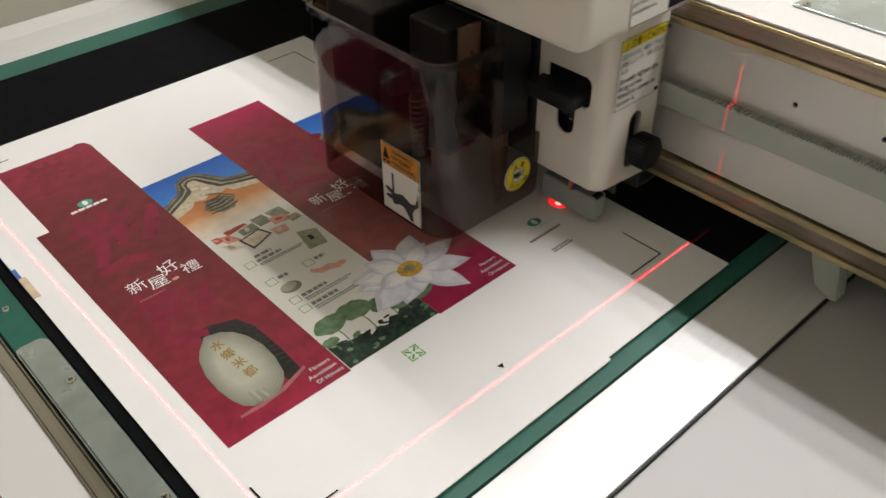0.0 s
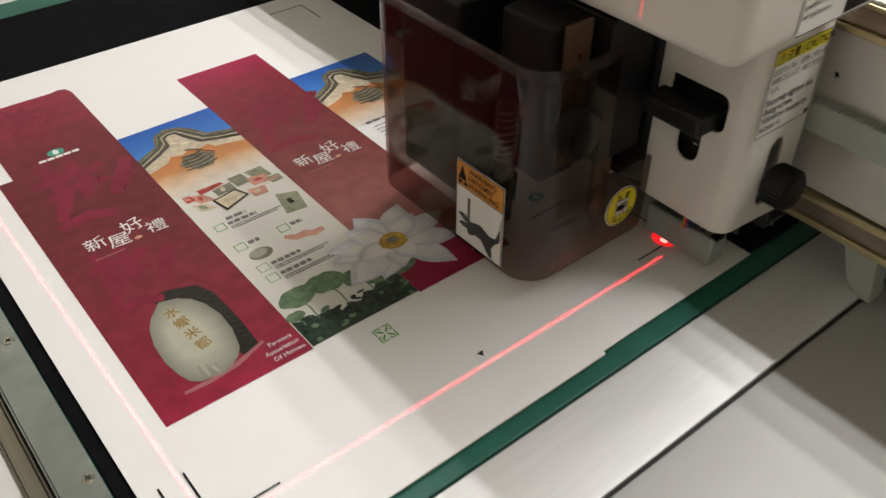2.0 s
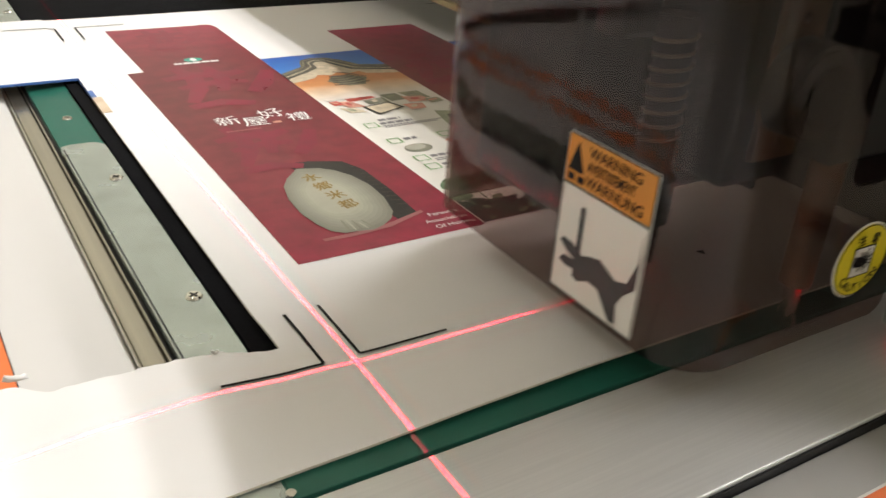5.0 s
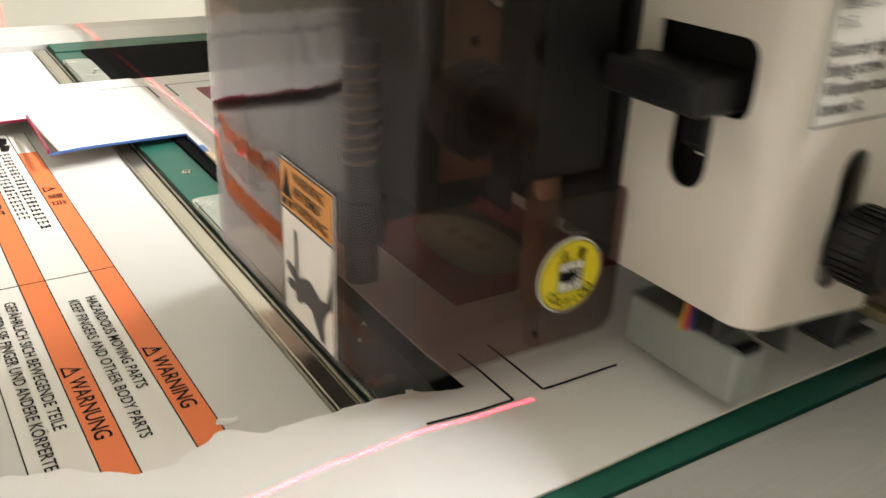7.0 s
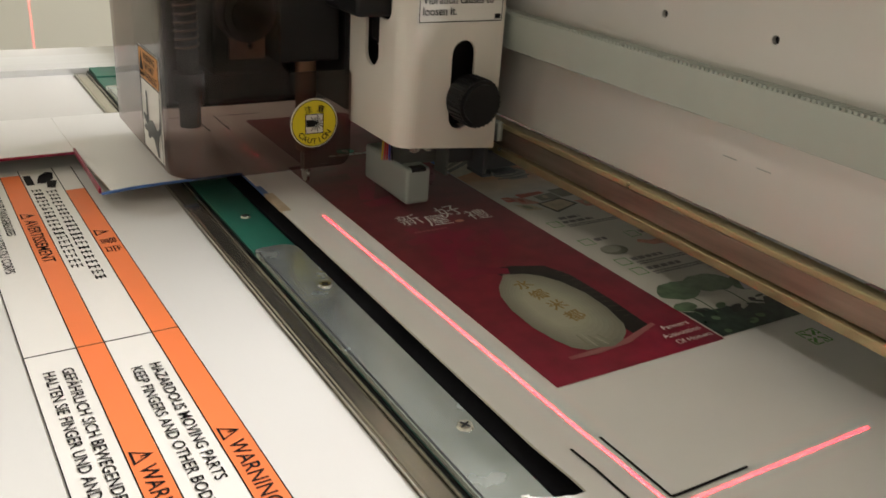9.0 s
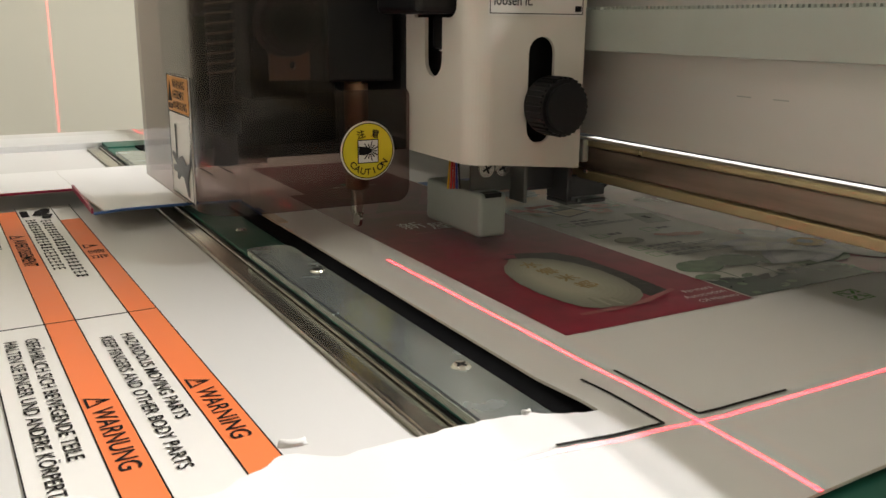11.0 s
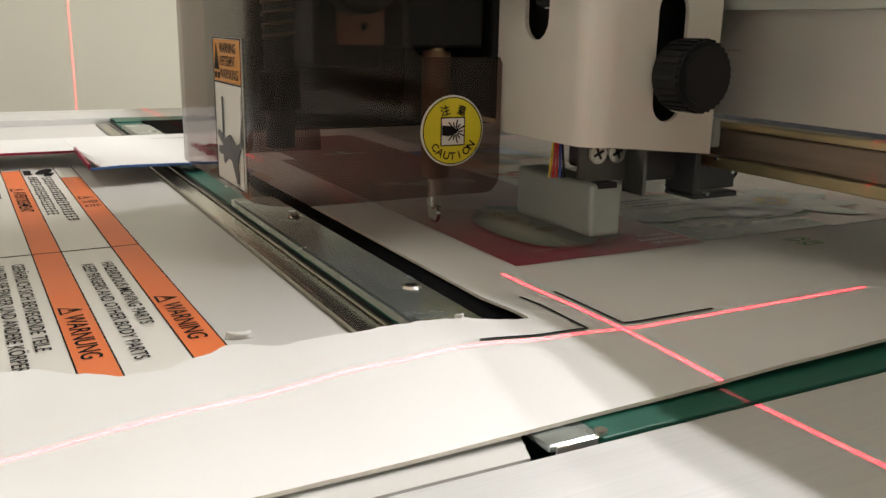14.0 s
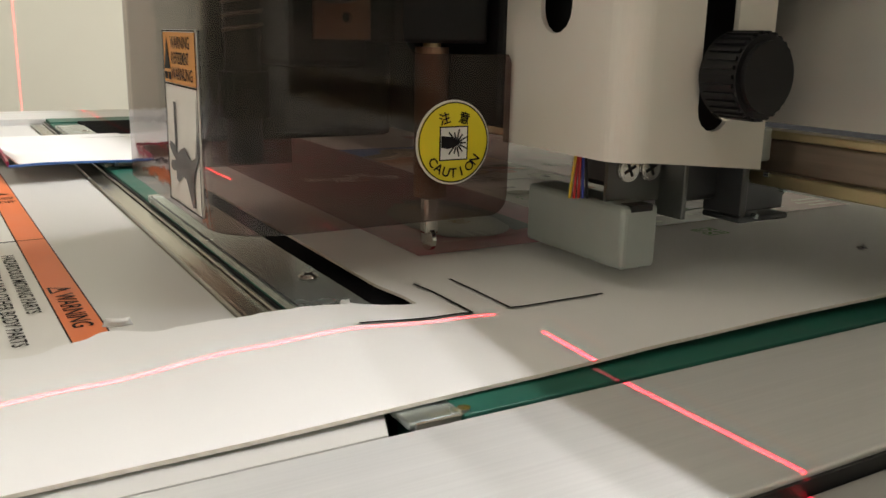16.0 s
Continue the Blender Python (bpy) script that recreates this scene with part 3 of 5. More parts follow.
def brush_ghost(cx, cy, s, z):
    """Faint crimson brush strokes behind the title."""
    for pts, w in (((( -0.035, 0.03), (-0.01, 0.036), (0.015, 0.03), (0.03, 0.036)), 0.016), (((-0.02, 0.06), (-0.012, 0.03), (-0.016, 0.0), (-0.03, -0.03)), 0.015),
                   (((0.005, 0.055), (0.008, 0.02), (0.0, -0.01)), 0.013), (((-0.03, 0.005), (0.0, 0.012), (0.025, 0.008)), 0.012),
                   (((0.02, -0.02), (0.035, 0.0), (0.05, 0.03)), 0.016), (((-0.035, -0.04), (-0.01, -0.035), (0.012, -0.045)), 0.014)):
        ink("brush_ghost", stroke([(cx + u * s, cy + v * s) for u, v in pts], w * s), CRIMSON, z)
        z += 0.00002


def brush_title(cx, cy, s, z):
    """A brush-written title of four signs in white."""
    for ch, u, v, size, turn in (("新", -0.0255, 0.003, 0.0210, 4), ("屋", -0.0050, -0.005, 0.0220, -4), ("好", 0.0135, 0.009, 0.0225, 10), ("禮", 0.0315, -0.006, 0.0205, -3)):
        lettering(ch, size * s, WHITEINK, board, pose(cx + u * s, cy + v * s, z, 0, 0, turn) @ pose(-0.5 * size * s, -0.38 * size * s, 0), name="title_sign")
    ink("title_flower", ring(cx + 0.0105 * s, cy - 0.013 * s, 0.004 * s, 0.0025 * s, 10), SALMON, z)
    bars(cx - 0.0345 * s, cy - 0.0225 * s, 0.034 * s, 0.0022, 1, PALEINK, z, gap=0.0006, letter=0.003)


def bars(x, y, w, h, rows, mat, z, gap=0.0012, letter=0.0018, turn=0.0):
    """Lines of writing too small to read: one bar for each word."""
    rnd = random.Random(int((x + 3 * y) * 1e5))
    bm = bmesh.new()
    c, s = math.cos(radians(turn)), math.sin(radians(turn))
    for r in range(rows):
        u, v = 0.0, -r * (h + gap)
        end = w * rnd.uniform(0.8, 1.0)
        while u < end:
            k = min(end - u, letter * rnd.uniform(0.8, 1.6))
            pts = ((u, v), (u + k * 0.82, v), (u + k * 0.82, v + h), (u, v + h))
            bm.faces.new([bm.verts.new((x + a * c - b * s, y + a * s + b * c, z)) for a, b in pts])
            u += k
    tagged(part("small_writing", bm, mat, board), kind="stuff")


def emblem(cx, cy, z):
    ink("emblem_disc", ring(cx, cy + 0.006, 0.009, 0.0065), TEAL, z)
    ink("emblem_core", ring(cx, cy + 0.006, 0.003, 0.005), WHITEINK, z + 0.0001)
    for i in range(5):
        ink("emblem_bar", quad(cx - 0.021 + i * 0.0088, cx - 0.0135 + i * 0.0088, cy - 0.006, cy - 0.0015), WHITEINK, z)


def first_panel(x0, x1, top_left):
    ink("printed_panel", [(x0, YB), (x1, YB), (x1, 0.6315), (x1 - 0.004, 0.6415), (x1 - 0.012, 0.645), (x1 - 0.020, 0.6425), (top_left, 0.6445), (top_left, 0.489), (x0, 0.489)], MAROON1, Z1, "maroon printed bag panel")
    brush_ghost(x0 + 0.065, 0.59, 0.75, Z2)
    brush_ghost(x0 + 0.065, 0.425, 1.15, Z2)
    brush_ghost(x0 + 0.050, 0.27, 0.9, Z2)
    emblem(x0 + 0.068, 0.508, Z3)
    brush_title(x0 + 0.067, 0.335, 1.0, Z3)
    ink("rice_basket", [(0.056, 0.238), (0.075, 0.236), (0.098, 0.227), (0.106, 0.207), (0.1075, 0.165), (0.106, 0.128), (0.090, 0.122), (0.080, 0.20), (0.060, 0.225)], BASKET, Z2)
    for i in range(11):
        y = 0.213 - i * 0.007
        ink("basket_weave", stroke([(0.099, y + 0.002), (0.106, y)], 0.0008), ROOF, Z3)
    ink("bag_glow", stroke([(0.034, 0.117), (0.055, 0.1165), (0.08, 0.119), (0.110, 0.129)], 0.005), PALEINK, Z2 + 0.0001)
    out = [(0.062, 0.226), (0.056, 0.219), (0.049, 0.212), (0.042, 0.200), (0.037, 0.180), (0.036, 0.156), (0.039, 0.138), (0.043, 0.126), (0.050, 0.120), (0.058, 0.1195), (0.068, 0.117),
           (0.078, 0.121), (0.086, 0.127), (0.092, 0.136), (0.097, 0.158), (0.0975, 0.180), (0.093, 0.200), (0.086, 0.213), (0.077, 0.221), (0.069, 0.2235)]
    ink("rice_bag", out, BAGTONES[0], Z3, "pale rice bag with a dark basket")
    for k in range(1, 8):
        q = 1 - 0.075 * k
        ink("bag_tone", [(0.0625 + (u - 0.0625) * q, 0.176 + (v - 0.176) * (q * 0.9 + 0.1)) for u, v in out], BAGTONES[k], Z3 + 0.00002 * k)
    for a, b, m in (((0.054, 0.121), (0.055, 0.137), BAGSH), ((0.062, 0.120), (0.061, 0.134), BAGSH), ((0.070, 0.119), (0.067, 0.132), BAGSH), ((0.058, 0.121), (0.058, 0.138), BAGTONES[5]), ((0.066, 0.120), (0.064, 0.130), BAGTONES[5])):
        ink("bag_fold", stroke([a, ((a[0] + b[0]) / 2, (a[1] + b[1]) / 2), b], 0.0016), m, Z3 + 0.00017)
    for i, ch in enumerate("水鄉米都"):
        lettering(ch, 0.0135, GOLDINK, board, pose(0.0590 + i * 0.0017, 0.2010 - i * 0.0165, Z4 + 0.0002, 0, 0, 8), name="bag_sign", bold=0.0002)
    for i, line in enumerate(("Farmers", "Association", "Of Hsinwu")):
        lettering(line, 0.0066, WHITEINK, board, pose(x1 - 0.006 - (0.022, 0.029, 0.026)[i], 0.1190 - i * 0.0085, Z3 + 0.0001))


def white_panel(x0, x1, full=True):
    w = x1 - x0
    ink("printed_panel", quad(x0, x1, 0.0975 if full else 0.36, YT), CREAM, Z1, "cream printed bag panel with a temple roof")
    ink("printed_sky", quad(x0, x1, 0.415, YT), SKYB, Z2, "blue printed sky")
    ink("orange_wall", [(x0, 0.355), (x1, 0.355), (x1, 0.418), (x0 + 0.62 * w, 0.432), (x0 + 0.35 * w, 0.436), (x0, 0.418)], WALLB, Z3, "orange printed temple wall")
    top = [(0, 0.441), (0.24, 0.458), (0.27, 0.468), (0.31, 0.479), (0.43, 0.483), (0.57, 0.480), (0.67, 0.466), (0.76, 0.449), (0.88, 0.443), (1, 0.440)]
    low = [(0, 0.424), (0.23, 0.439), (0.36, 0.449), (0.37, 0.463), (0.42, 0.469), (0.49, 0.468), (0.55, 0.452), (0.63, 0.436), (0.80, 0.428), (1, 0.421)]
    foot = [(0, 0.411), (0.12, 0.416), (0.23, 0.420), (0.28, 0.429), (0.39, 0.423), (0.46, 0.430), (0.58, 0.424), (0.67, 0.428), (0.71, 0.418), (1, 0.411)]

    def between(a, b, k0, k1, wave=0.0):
        side = [[(x0 + w * (p[0] + (q[0] - p[0]) * k), p[1] + (q[1] - p[1]) * k + wave * (-1) ** i) for i, (p, q) in enumerate(zip(a, b))] for k in (k0, k1)]
        return side[0] + side[1][::-1]

    ink("plaster_band", between(low, foot, -0.06, 1.0, 0.0006), PLASTER, Z3 + 0.0001, "cream plaster gable")
    ink("roof_ridge", between(top, low, 0.0, 1.0, 0.0008), TILE, Z4, "weathered tiled roof ridge")
    for k, (a, b, m) in enumerate(((0.30, 0.52, ROOF), (0.62, 0.70, PLASTER), (0.72, 1.02, ROOF), (0.08, 0.14, ROOF))):
        ink("roof_course", between(top, low, a, b), m, Z4 + 0.00003 + 0.00002 * k)
    ornament = [(0.28, 0.406), (0.39, 0.421), (0.55, 0.419), (0.655, 0.407), (0.56, 0.388), (0.41, 0.388)]
    ink("roof_ornament", [(x0 + u * w, v) for u, v in ornament], TILE, Z4, "carved roof ornament")
    for k in range(5):
        v = 0.391 + 0.0062 * k
        ink("roof_ornament", stroke([(x0 + (0.30 + 0.012 * k) * w, v + 0.003), (x0 + 0.46 * w, v + 0.001), (x0 + (0.63 - 0.02 * k) * w, v + 0.005)], 0.0030), ROOF, Z4 + 0.00003 + 0.00001 * k)
    ink("roof_ornament", stroke([(x0 + 0.43 * w, 0.432), (x0 + 0.53 * w, 0.426), (x0 + 0.66 * w, 0.409)], 0.0026), ROOF, Z4 + 0.0001)
    for u, v in ((0.40, 0.452), (0.50, 0.444)):
        ink("plaster_relief", ring(x0 + u * w, v, 0.0055, 0.0022, 16, -15), FADE, Z3 + 0.00013)
    if not full:
        bars(x0 + 0.13 * w, 0.352, 0.032, 0.0046, 1, GREYINK, Z3, letter=0.0075)
        bars(x0 + 0.15 * w, 0.342, 0.052, 0.0018, 9, GREYINK, Z3, gap=0.005, letter=0.0030)
        ink("medallion", ring(0.4300, 0.3640, 0.0095, 0.0095), GOLDINK, Z3, "ochre drop-shaped mark")
        ink("medallion_tip", [(0.4335, 0.3715), (0.4390, 0.3685), (0.4400, 0.3780)], GOLDINK, Z3 + 0.00004)
        return
    goods = ((((0.214, 0.362), (0.234, 0.365), (0.238, 0.334), (0.221, 0.335)), OLIVE, BAGSH), (((0.196, 0.358), (0.211, 0.361), (0.216, 0.337), (0.199, 0.336)), BAGSH, OLIVE), (((0.161, 0.363), (0.185, 0.365), (0.190, 0.350), (0.163, 0.346)), REDBOX, SALMON),
             (((0.175, 0.346), (0.196, 0.349), (0.197, 0.335), (0.176, 0.334)), BAGSH, PLASTER), (((0.150, 0.351), (0.164, 0.347), (0.172, 0.330), (0.156, 0.333)), SALMON, REDBOX), (((0.147, 0.335), (0.161, 0.330), (0.166, 0.317), (0.151, 0.320)), PLASTER, OLIVE),
             (((0.145, 0.352), (0.153, 0.352), (0.155, 0.341), (0.146, 0.341)), REDBOX, SALMON), (((0.212, 0.344), (0.231, 0.340), (0.236, 0.325), (0.213, 0.328)), SALMON, REDBOX), (((0.229, 0.332), (0.243, 0.332), (0.244, 0.321), (0.231, 0.320)), OLIVE, SALMON),
             (((0.203, 0.325), (0.222, 0.322), (0.219, 0.309), (0.205, 0.310)), SALMON, PLASTER), (((0.167, 0.330), (0.195, 0.335), (0.202, 0.318), (0.172, 0.307)), BASKET, PLASTER))
    for i, (corners, m, inner) in enumerate(goods):
        mx, my = sum(u for u, _ in corners) / 4, sum(v for _, v in corners) / 4
        ink("gift_box", corners, m, Z2 + 0.00004 * i, "printed gift box of local goods")
        ink("gift_face", [(mx + (u - mx) * 0.84, my + (v - my) * 0.80) for u, v in corners], inner if i == len(goods) - 1 else m, Z2 + 0.00004 * i + 0.00001)
        ink("gift_patch", ring(mx - 0.001, my + 0.001, 0.0040 + 0.0006 * (i % 3), 0.0022 + 0.0006 * (i % 2), 9, 24 * i), inner, Z2 + 0.00004 * i + 0.00002)
    for i in range(5):
        cx, cy = 0.1755 + 0.0044 * i, 0.3165 + 0.0016 * i
        ink("goods_filling", [(cx - 0.0017, cy - 0.0045), (cx + 0.0018, cy - 0.0035), (cx + 0.0014, cy + 0.0048), (cx - 0.0020, cy + 0.0038)], SALMON, Z3 + 0.0002)
    ink("printed_pouch", [(x0 + 0.76 * w, 0.301), (x0 + 0.95 * w, 0.293), (x0 + 0.90 * w, 0.263), (x0 + 0.70 * w, 0.266)], OLIVE, Z2, "grey-green pouch")
    bars(x0 + 0.80 * w, 0.278, 0.006, 0.009, 1, INK, Z3)
    for x, y, k in ((0.148, 0.281, 0), (0.149, 0.243, 1), (0.151, 0.204, 0), (0.151, 0.187, 0), (0.195, 0.243, 1)):
        b = bmesh.new()
        for c in (quad(x, x + 0.011, y, y + 0.0008), quad(x, x + 0.011, y + 0.010, y + 0.0108), quad(x, x + 0.0008, y + 0.0008, y + 0.010), quad(x + 0.0102, x + 0.011, y + 0.0008, y + 0.010)):
            b.faces.new([b.verts.new((u, v, Z3)) for u, v in c])
        part("tick_box", b, GREENINK, board)
        if k:
            bars(x + 0.014, y + 0.004, 0.015, 0.005, 1, GREYINK, Z3, letter=0.006)
        else:
            bars(x + 0.014, y + 0.004, 0.034, 0.0046, 1, GREYINK, Z3, letter=0.0060)
            bars(x + 0.014, y - 0.0005, 0.062 if x < 0.19 else 0.03, 0.0018, 2, GREYINK, Z3, letter=0.0026)
    bars(0.164, 0.293, 0.022, 0.0045, 1, GREYINK, Z3, letter=0.007)
    ink("printed_stone", ring(0.165, 0.229, 0.0115, 0.0085), BAGSH, Z3, "round pale stone-like cake")
    ink("printed_stone", ring(0.163, 0.231, 0.009, 0.006), BAGM, Z3 + 0.0001)
    ink("printed_root", stroke([(0.194, 0.236), (0.203, 0.229), (0.213, 0.229), (0.221, 0.224), (0.231, 0.226)], 0.0095), SALMON, Z3, "pale root vegetables")


first_panel(0.0085, 0.138, 0.0235)
white_panel(0.138, 0.248)
ink("printed_panel", [(0.248, YB), (0.356, YB), (0.356, 0.580), (0.248, 0.580)], MAROON3, Z1 + 0.0001, "maroon printed bag panel")
brush_ghost(0.300, 0.42, 1.2, Z2)
brush_title(0.300, 0.332, 0.95, Z3)
white_panel(0.356, 0.468, False)
emblem(0.425, 0.128, Z2)
bars(0.395, 0.110, 0.060, 0.0035, 1, GREYINK, Z2, letter=0.0032)
bars(0.402, 0.086, 0.034, 0.0022, 2, GREYINK, Z2, letter=0.0025)
for i, line in enumerate(("Farmers", "Association", "Of Hsinwu")):
    lettering(line, 0.0066, WHITEINK, board, pose(0.350 - (0.022, 0.029, 0.026)[i], 0.1190 - i * 0.0085, Z3 + 0.0001))


def recycling_sign(cx, cy):
    for a in (0, 90, 180, 270):
        c, s = math.cos(radians(a)), math.sin(radians(a))
        bent = [(0.0006, 0.0078), (0.0078, 0.0078), (0.0078, 0.0012)]
        ink("recycling_arrow", stroke([(cx + u * c - v * s, cy + u * s + v * c) for u, v in bent], 0.0016), GREENINK, Z1)
        ink("recycling_core", stroke([(cx + u * c - v * s, cy + u * s + v * c) for u, v in ((0.0060, 0.0060), (0.0012, 0.0012))], 0.0024), GREENINK, Z1)
        ink("recycling_head", stroke([(cx + u * c - v * s, cy + u * s + v * c) for u, v in ((0.0078, 0.0012), (0.0052, 0.0022))], 0.0014), GREENINK, Z1 + 0.0001)


recycling_sign(0.1945, 0.0735)


def lotus_pond():
    rnd = random.Random(4)
    top = [(0.2478, 0.140), (0.238, 0.134), (0.226, 0.131), (0.218, 0.124), (0.209, 0.127), (0.202, 0.119), (0.192, 0.123), (0.182, 0.119), (0.174, 0.127), (0.164, 0.125), (0.154, 0.131), (0.146, 0.129), (0.139, 0.133)]
    ink("printed_pond", [(0.139, 0.0978), (0.2478, 0.0978)] + top, POND, Z2, "dark lotus pond with leaves")
    for i in range(46):
        x, y = rnd.uniform(0.142, 0.245), rnd.uniform(0.100, 0.131)
        ink("pond_leaf", ring(x, y, rnd.uniform(0.002, 0.0065), rnd.uniform(0.0012, 0.003), 9, rnd.uniform(-30, 30)), rnd.choice((LEAF, POND, POND, POND, BASKET)), Z2 + 0.00003 + i * 0.000004)
    for lz, (cx, cy, a, b, t) in enumerate(((0.160, 0.157, 0.018, 0.0125, 8), (0.190, 0.158, 0.019, 0.013, -6), (0.146, 0.137, 0.009, 0.006, 0), (0.217, 0.148, 0.016, 0.011, 10), (0.232, 0.135, 0.013, 0.008, 0))):
        out = [(cx + (u - cx) * (1 + 0.12 * noise.noise((u * 160, v * 160, 0))), cy + (v - cy) * (1 + 0.2 * noise.noise((u * 140, v * 140, 5)))) for u, v in ring(cx, cy, a, b, 30, t)]
        ink("lotus_leaf", out, LEAF, Z3 + 0.00003 * lz, "green lotus leaf")
        ink("leaf_stem", stroke([(cx, cy - b * 0.6), (cx + 0.002, cy - b - 0.006), (cx + 0.001, 0.122)], 0.0014), LEAF, Z3 + 0.00018 + 0.00001 * lz)
    c = (0.271, 0.167)
    ink("lotus_leaf", ring(0.259, 0.137, 0.017, 0.011, 22, 25), LEAF, Z4 - 0.00004, "green lotus leaf")
    petals = ((-63, 0.067, 0.034, 0), (226, 0.054, 0.036, 0), (203, 0.072, 0.040, 0), (-27, 0.066, 0.032, 0), (7, 0.068, 0.030, 0), (50, 0.058, 0.036, 0), (172, 0.064, 0.030, 1), (158, 0.065, 0.034, 1), (102, 0.053, 0.036, 0), (128, 0.050, 0.032, 1), (30, 0.046, 0.030, 1), (248, 0.040, 0.030, 1), (-85, 0.034, 0.028, 1), (186, 0.044, 0.030, 1))
    for i, (a, r, w, light) in enumerate(petals):
        d = (math.cos(radians(a)), math.sin(radians(a)))

        def leaf(scale, lift):
            pts = []
            for k in range(13):
                t = k / 12
                h = w * 0.86 * scale / 2 * math.sin(math.pi * (0.10 + 0.90 * t) ** 1.35) * (1 - 0.25 * t ** 4) if t < 1 else 0.0
                pts.append((t * r * (0.55 + 0.45 * scale), h))
            side = pts + [(u, -v) for u, v in pts[::-1][1:]]
            return [(c[0] + u * d[0] - (v + lift) * d[1], c[1] + u * d[1] + (v + lift) * d[0]) for u, v in side]

        ink("lotus_petal", leaf(1.0, 0.0), PETALSH, Z4 + 0.00005 * i, "white lotus petal")
        ink("petal_light", leaf(0.80, 0.0020), PETAL, Z4 + 0.00005 * i + 0.00002)
        if light:
            ink("petal_light", leaf(0.5, 0.003), WHITEINK, Z4 + 0.00005 * i + 0.000035)
    ink("lotus_heart", [(c[0] + (u - c[0]) * (1 + 0.2 * noise.noise((u * 300, v * 300, 1))), v) for u, v in ring(c[0], c[1], 0.014, 0.012, 26)], YOLK, Z4 + 0.0009, "yellow lotus heart")
    ink("lotus_heart", ring(c[0], c[1] + 0.001, 0.006, 0.005, 16), OLIVE, Z4 + 0.0010)


lotus_pond()


# ---- warning label on the side table ----
def turned(x, y, z):
    return pose(x, y, z, 0, 0, -90)


def table_label():
    z = -0.0103
    p = empty("warning_label", pose(-0.1462, 0.08, 0, 0, 0, 1.2) @ pose(0.150, -0.08, 0), "white safety label with orange bands on the side table", "label")
    part("label_sheet", box(-0.2370, -0.1505, -0.03, 0.586, z, z + 0.0003), LABEL, p)
    zt = z + 0.0005
    for x0, x1 in ((-0.1660, -0.1512), (-0.2085, -0.1940)):
        for y0, y1 in ((-0.03, 0.2610), (0.2618, 0.524 if x1 > -0.16 else 0.574)):
            part("orange_band", box(x0, x1, y0, y1, z + 0.0003, zt), ORANGE, p, "orange band")
    for x in (-0.2366, -0.1509, -0.1664, -0.1936, -0.2089):
        part("rule_line", box(x - 0.0003, x + 0.0003, -0.03, 0.585, z + 0.0003, zt + 0.0001), INK, p)
    part("rule_line", box(-0.2366, -0.1509, 0.2611, 0.2617, z + 0.0003, zt + 0.0001), INK, p)
    zl = zt + 0.0003

    def triangle(x, y):
        bm = bmesh.new()
        s = 0.0052
        o = [(x + s, y), (x - s, y + s * 1.1), (x - s, y - s * 1.1)]
        i = [(x + s * 0.62, y), (x - s * 0.78, y + s * 0.78), (x - s * 0.78, y - s * 0.78)]
        vo, vi = [bm.verts.new((*q, zl)) for q in o], [bm.verts.new((*q, zl)) for q in i]
        for k in range(3):
            bm.faces.new((vo[k], vo[(k + 1) % 3], vi[(k + 1) % 3], vi[k]))
        box(x - 0.001, x + 0.003, y - 0.0005, y + 0.0005, zl - 0.0001, zl, bm=bm)
        part("warning_triangle", bm, INK, p)

    triangle(-0.1592, 0.146)
    triangle(-0.2018, 0.146)
    lettering("WARNING", 0.0118, INK, p, turned(-0.1630, 0.138, zl), wide=0.94, bold=0.00012)
    lettering("WARNUNG", 0.0118, INK, p, turned(-0.2056, 0.138, zl), wide=0.94, bold=0.00012)
    lettering("HAZARDOUS MOVING PARTS", 0.0086, INK, p, turned(-0.1773, 0.2265, zl), wide=0.985, bold=0.0001)
    lettering("KEEP FINGERS AND OTHER BODY PARTS", 0.0086, INK, p, turned(-0.1872, 0.2265, zl), wide=0.985, bold=0.0001)
    lettering("GEFÄHRLICH SICH BEWEGENDE TEILE", 0.0086, INK, p, turned(-0.2205, 0.2410, zl), wide=0.985, bold=0.0001)
    lettering("HALTEN SIE FINGER UND ANDERE KÖRPERTEILE", 0.0086, INK, p, turned(-0.2300, 0.2410, zl), wide=0.985, bold=0.0001)
    lettering("AVERTISSEMENT", 0.0118, INK, p, turned(-0.2056, 0.466, zl), wide=0.94, bold=0.00012)
    triangle(-0.2018, 0.476)
    triangle(-0.1592, 0.424)
    lettering("警 告", 0.0118, INK, p, turned(-0.1630, 0.412, zl))
    lettering("PIÈCES MOBILES DANGEREUSES", 0.0086, INK, p, turned(-0.2205, 0.560, zl), wide=0.985, bold=0.0001)
    lettering("LES DOIGTS OU D'AUTRES PARTIES DU CORPS", 0.0086, INK, p, turned(-0.2300, 0.545, zl), wide=0.94, bold=0.0001)
    rnd = random.Random(3)
    for x, y0, y1 in ((-0.1765, 0.528, 0.345), (-0.1868, 0.534, 0.372)):
        bm = bmesh.new()
        y = y0
        while y > y1:
            for k in range(3):
                a = x + 0.0030 * (k - 1) + rnd.uniform(-0.0006, 0.0006)
                box(a - 0.0005, a + 0.0005, y - 0.0062, y - rnd.uniform(0.0, 0.002), zl - 0.0001, zl, bm=bm)
            box(x - 0.0035, x + 0.0035, y - 0.0035 - rnd.uniform(-0.0015, 0.0015), y - 0.0026, zl - 0.0001, zl + 0.0001, bm=bm)
            y -= 0.0088
        tagged(part("small_writing", bm, INK, p), kind="stuff")
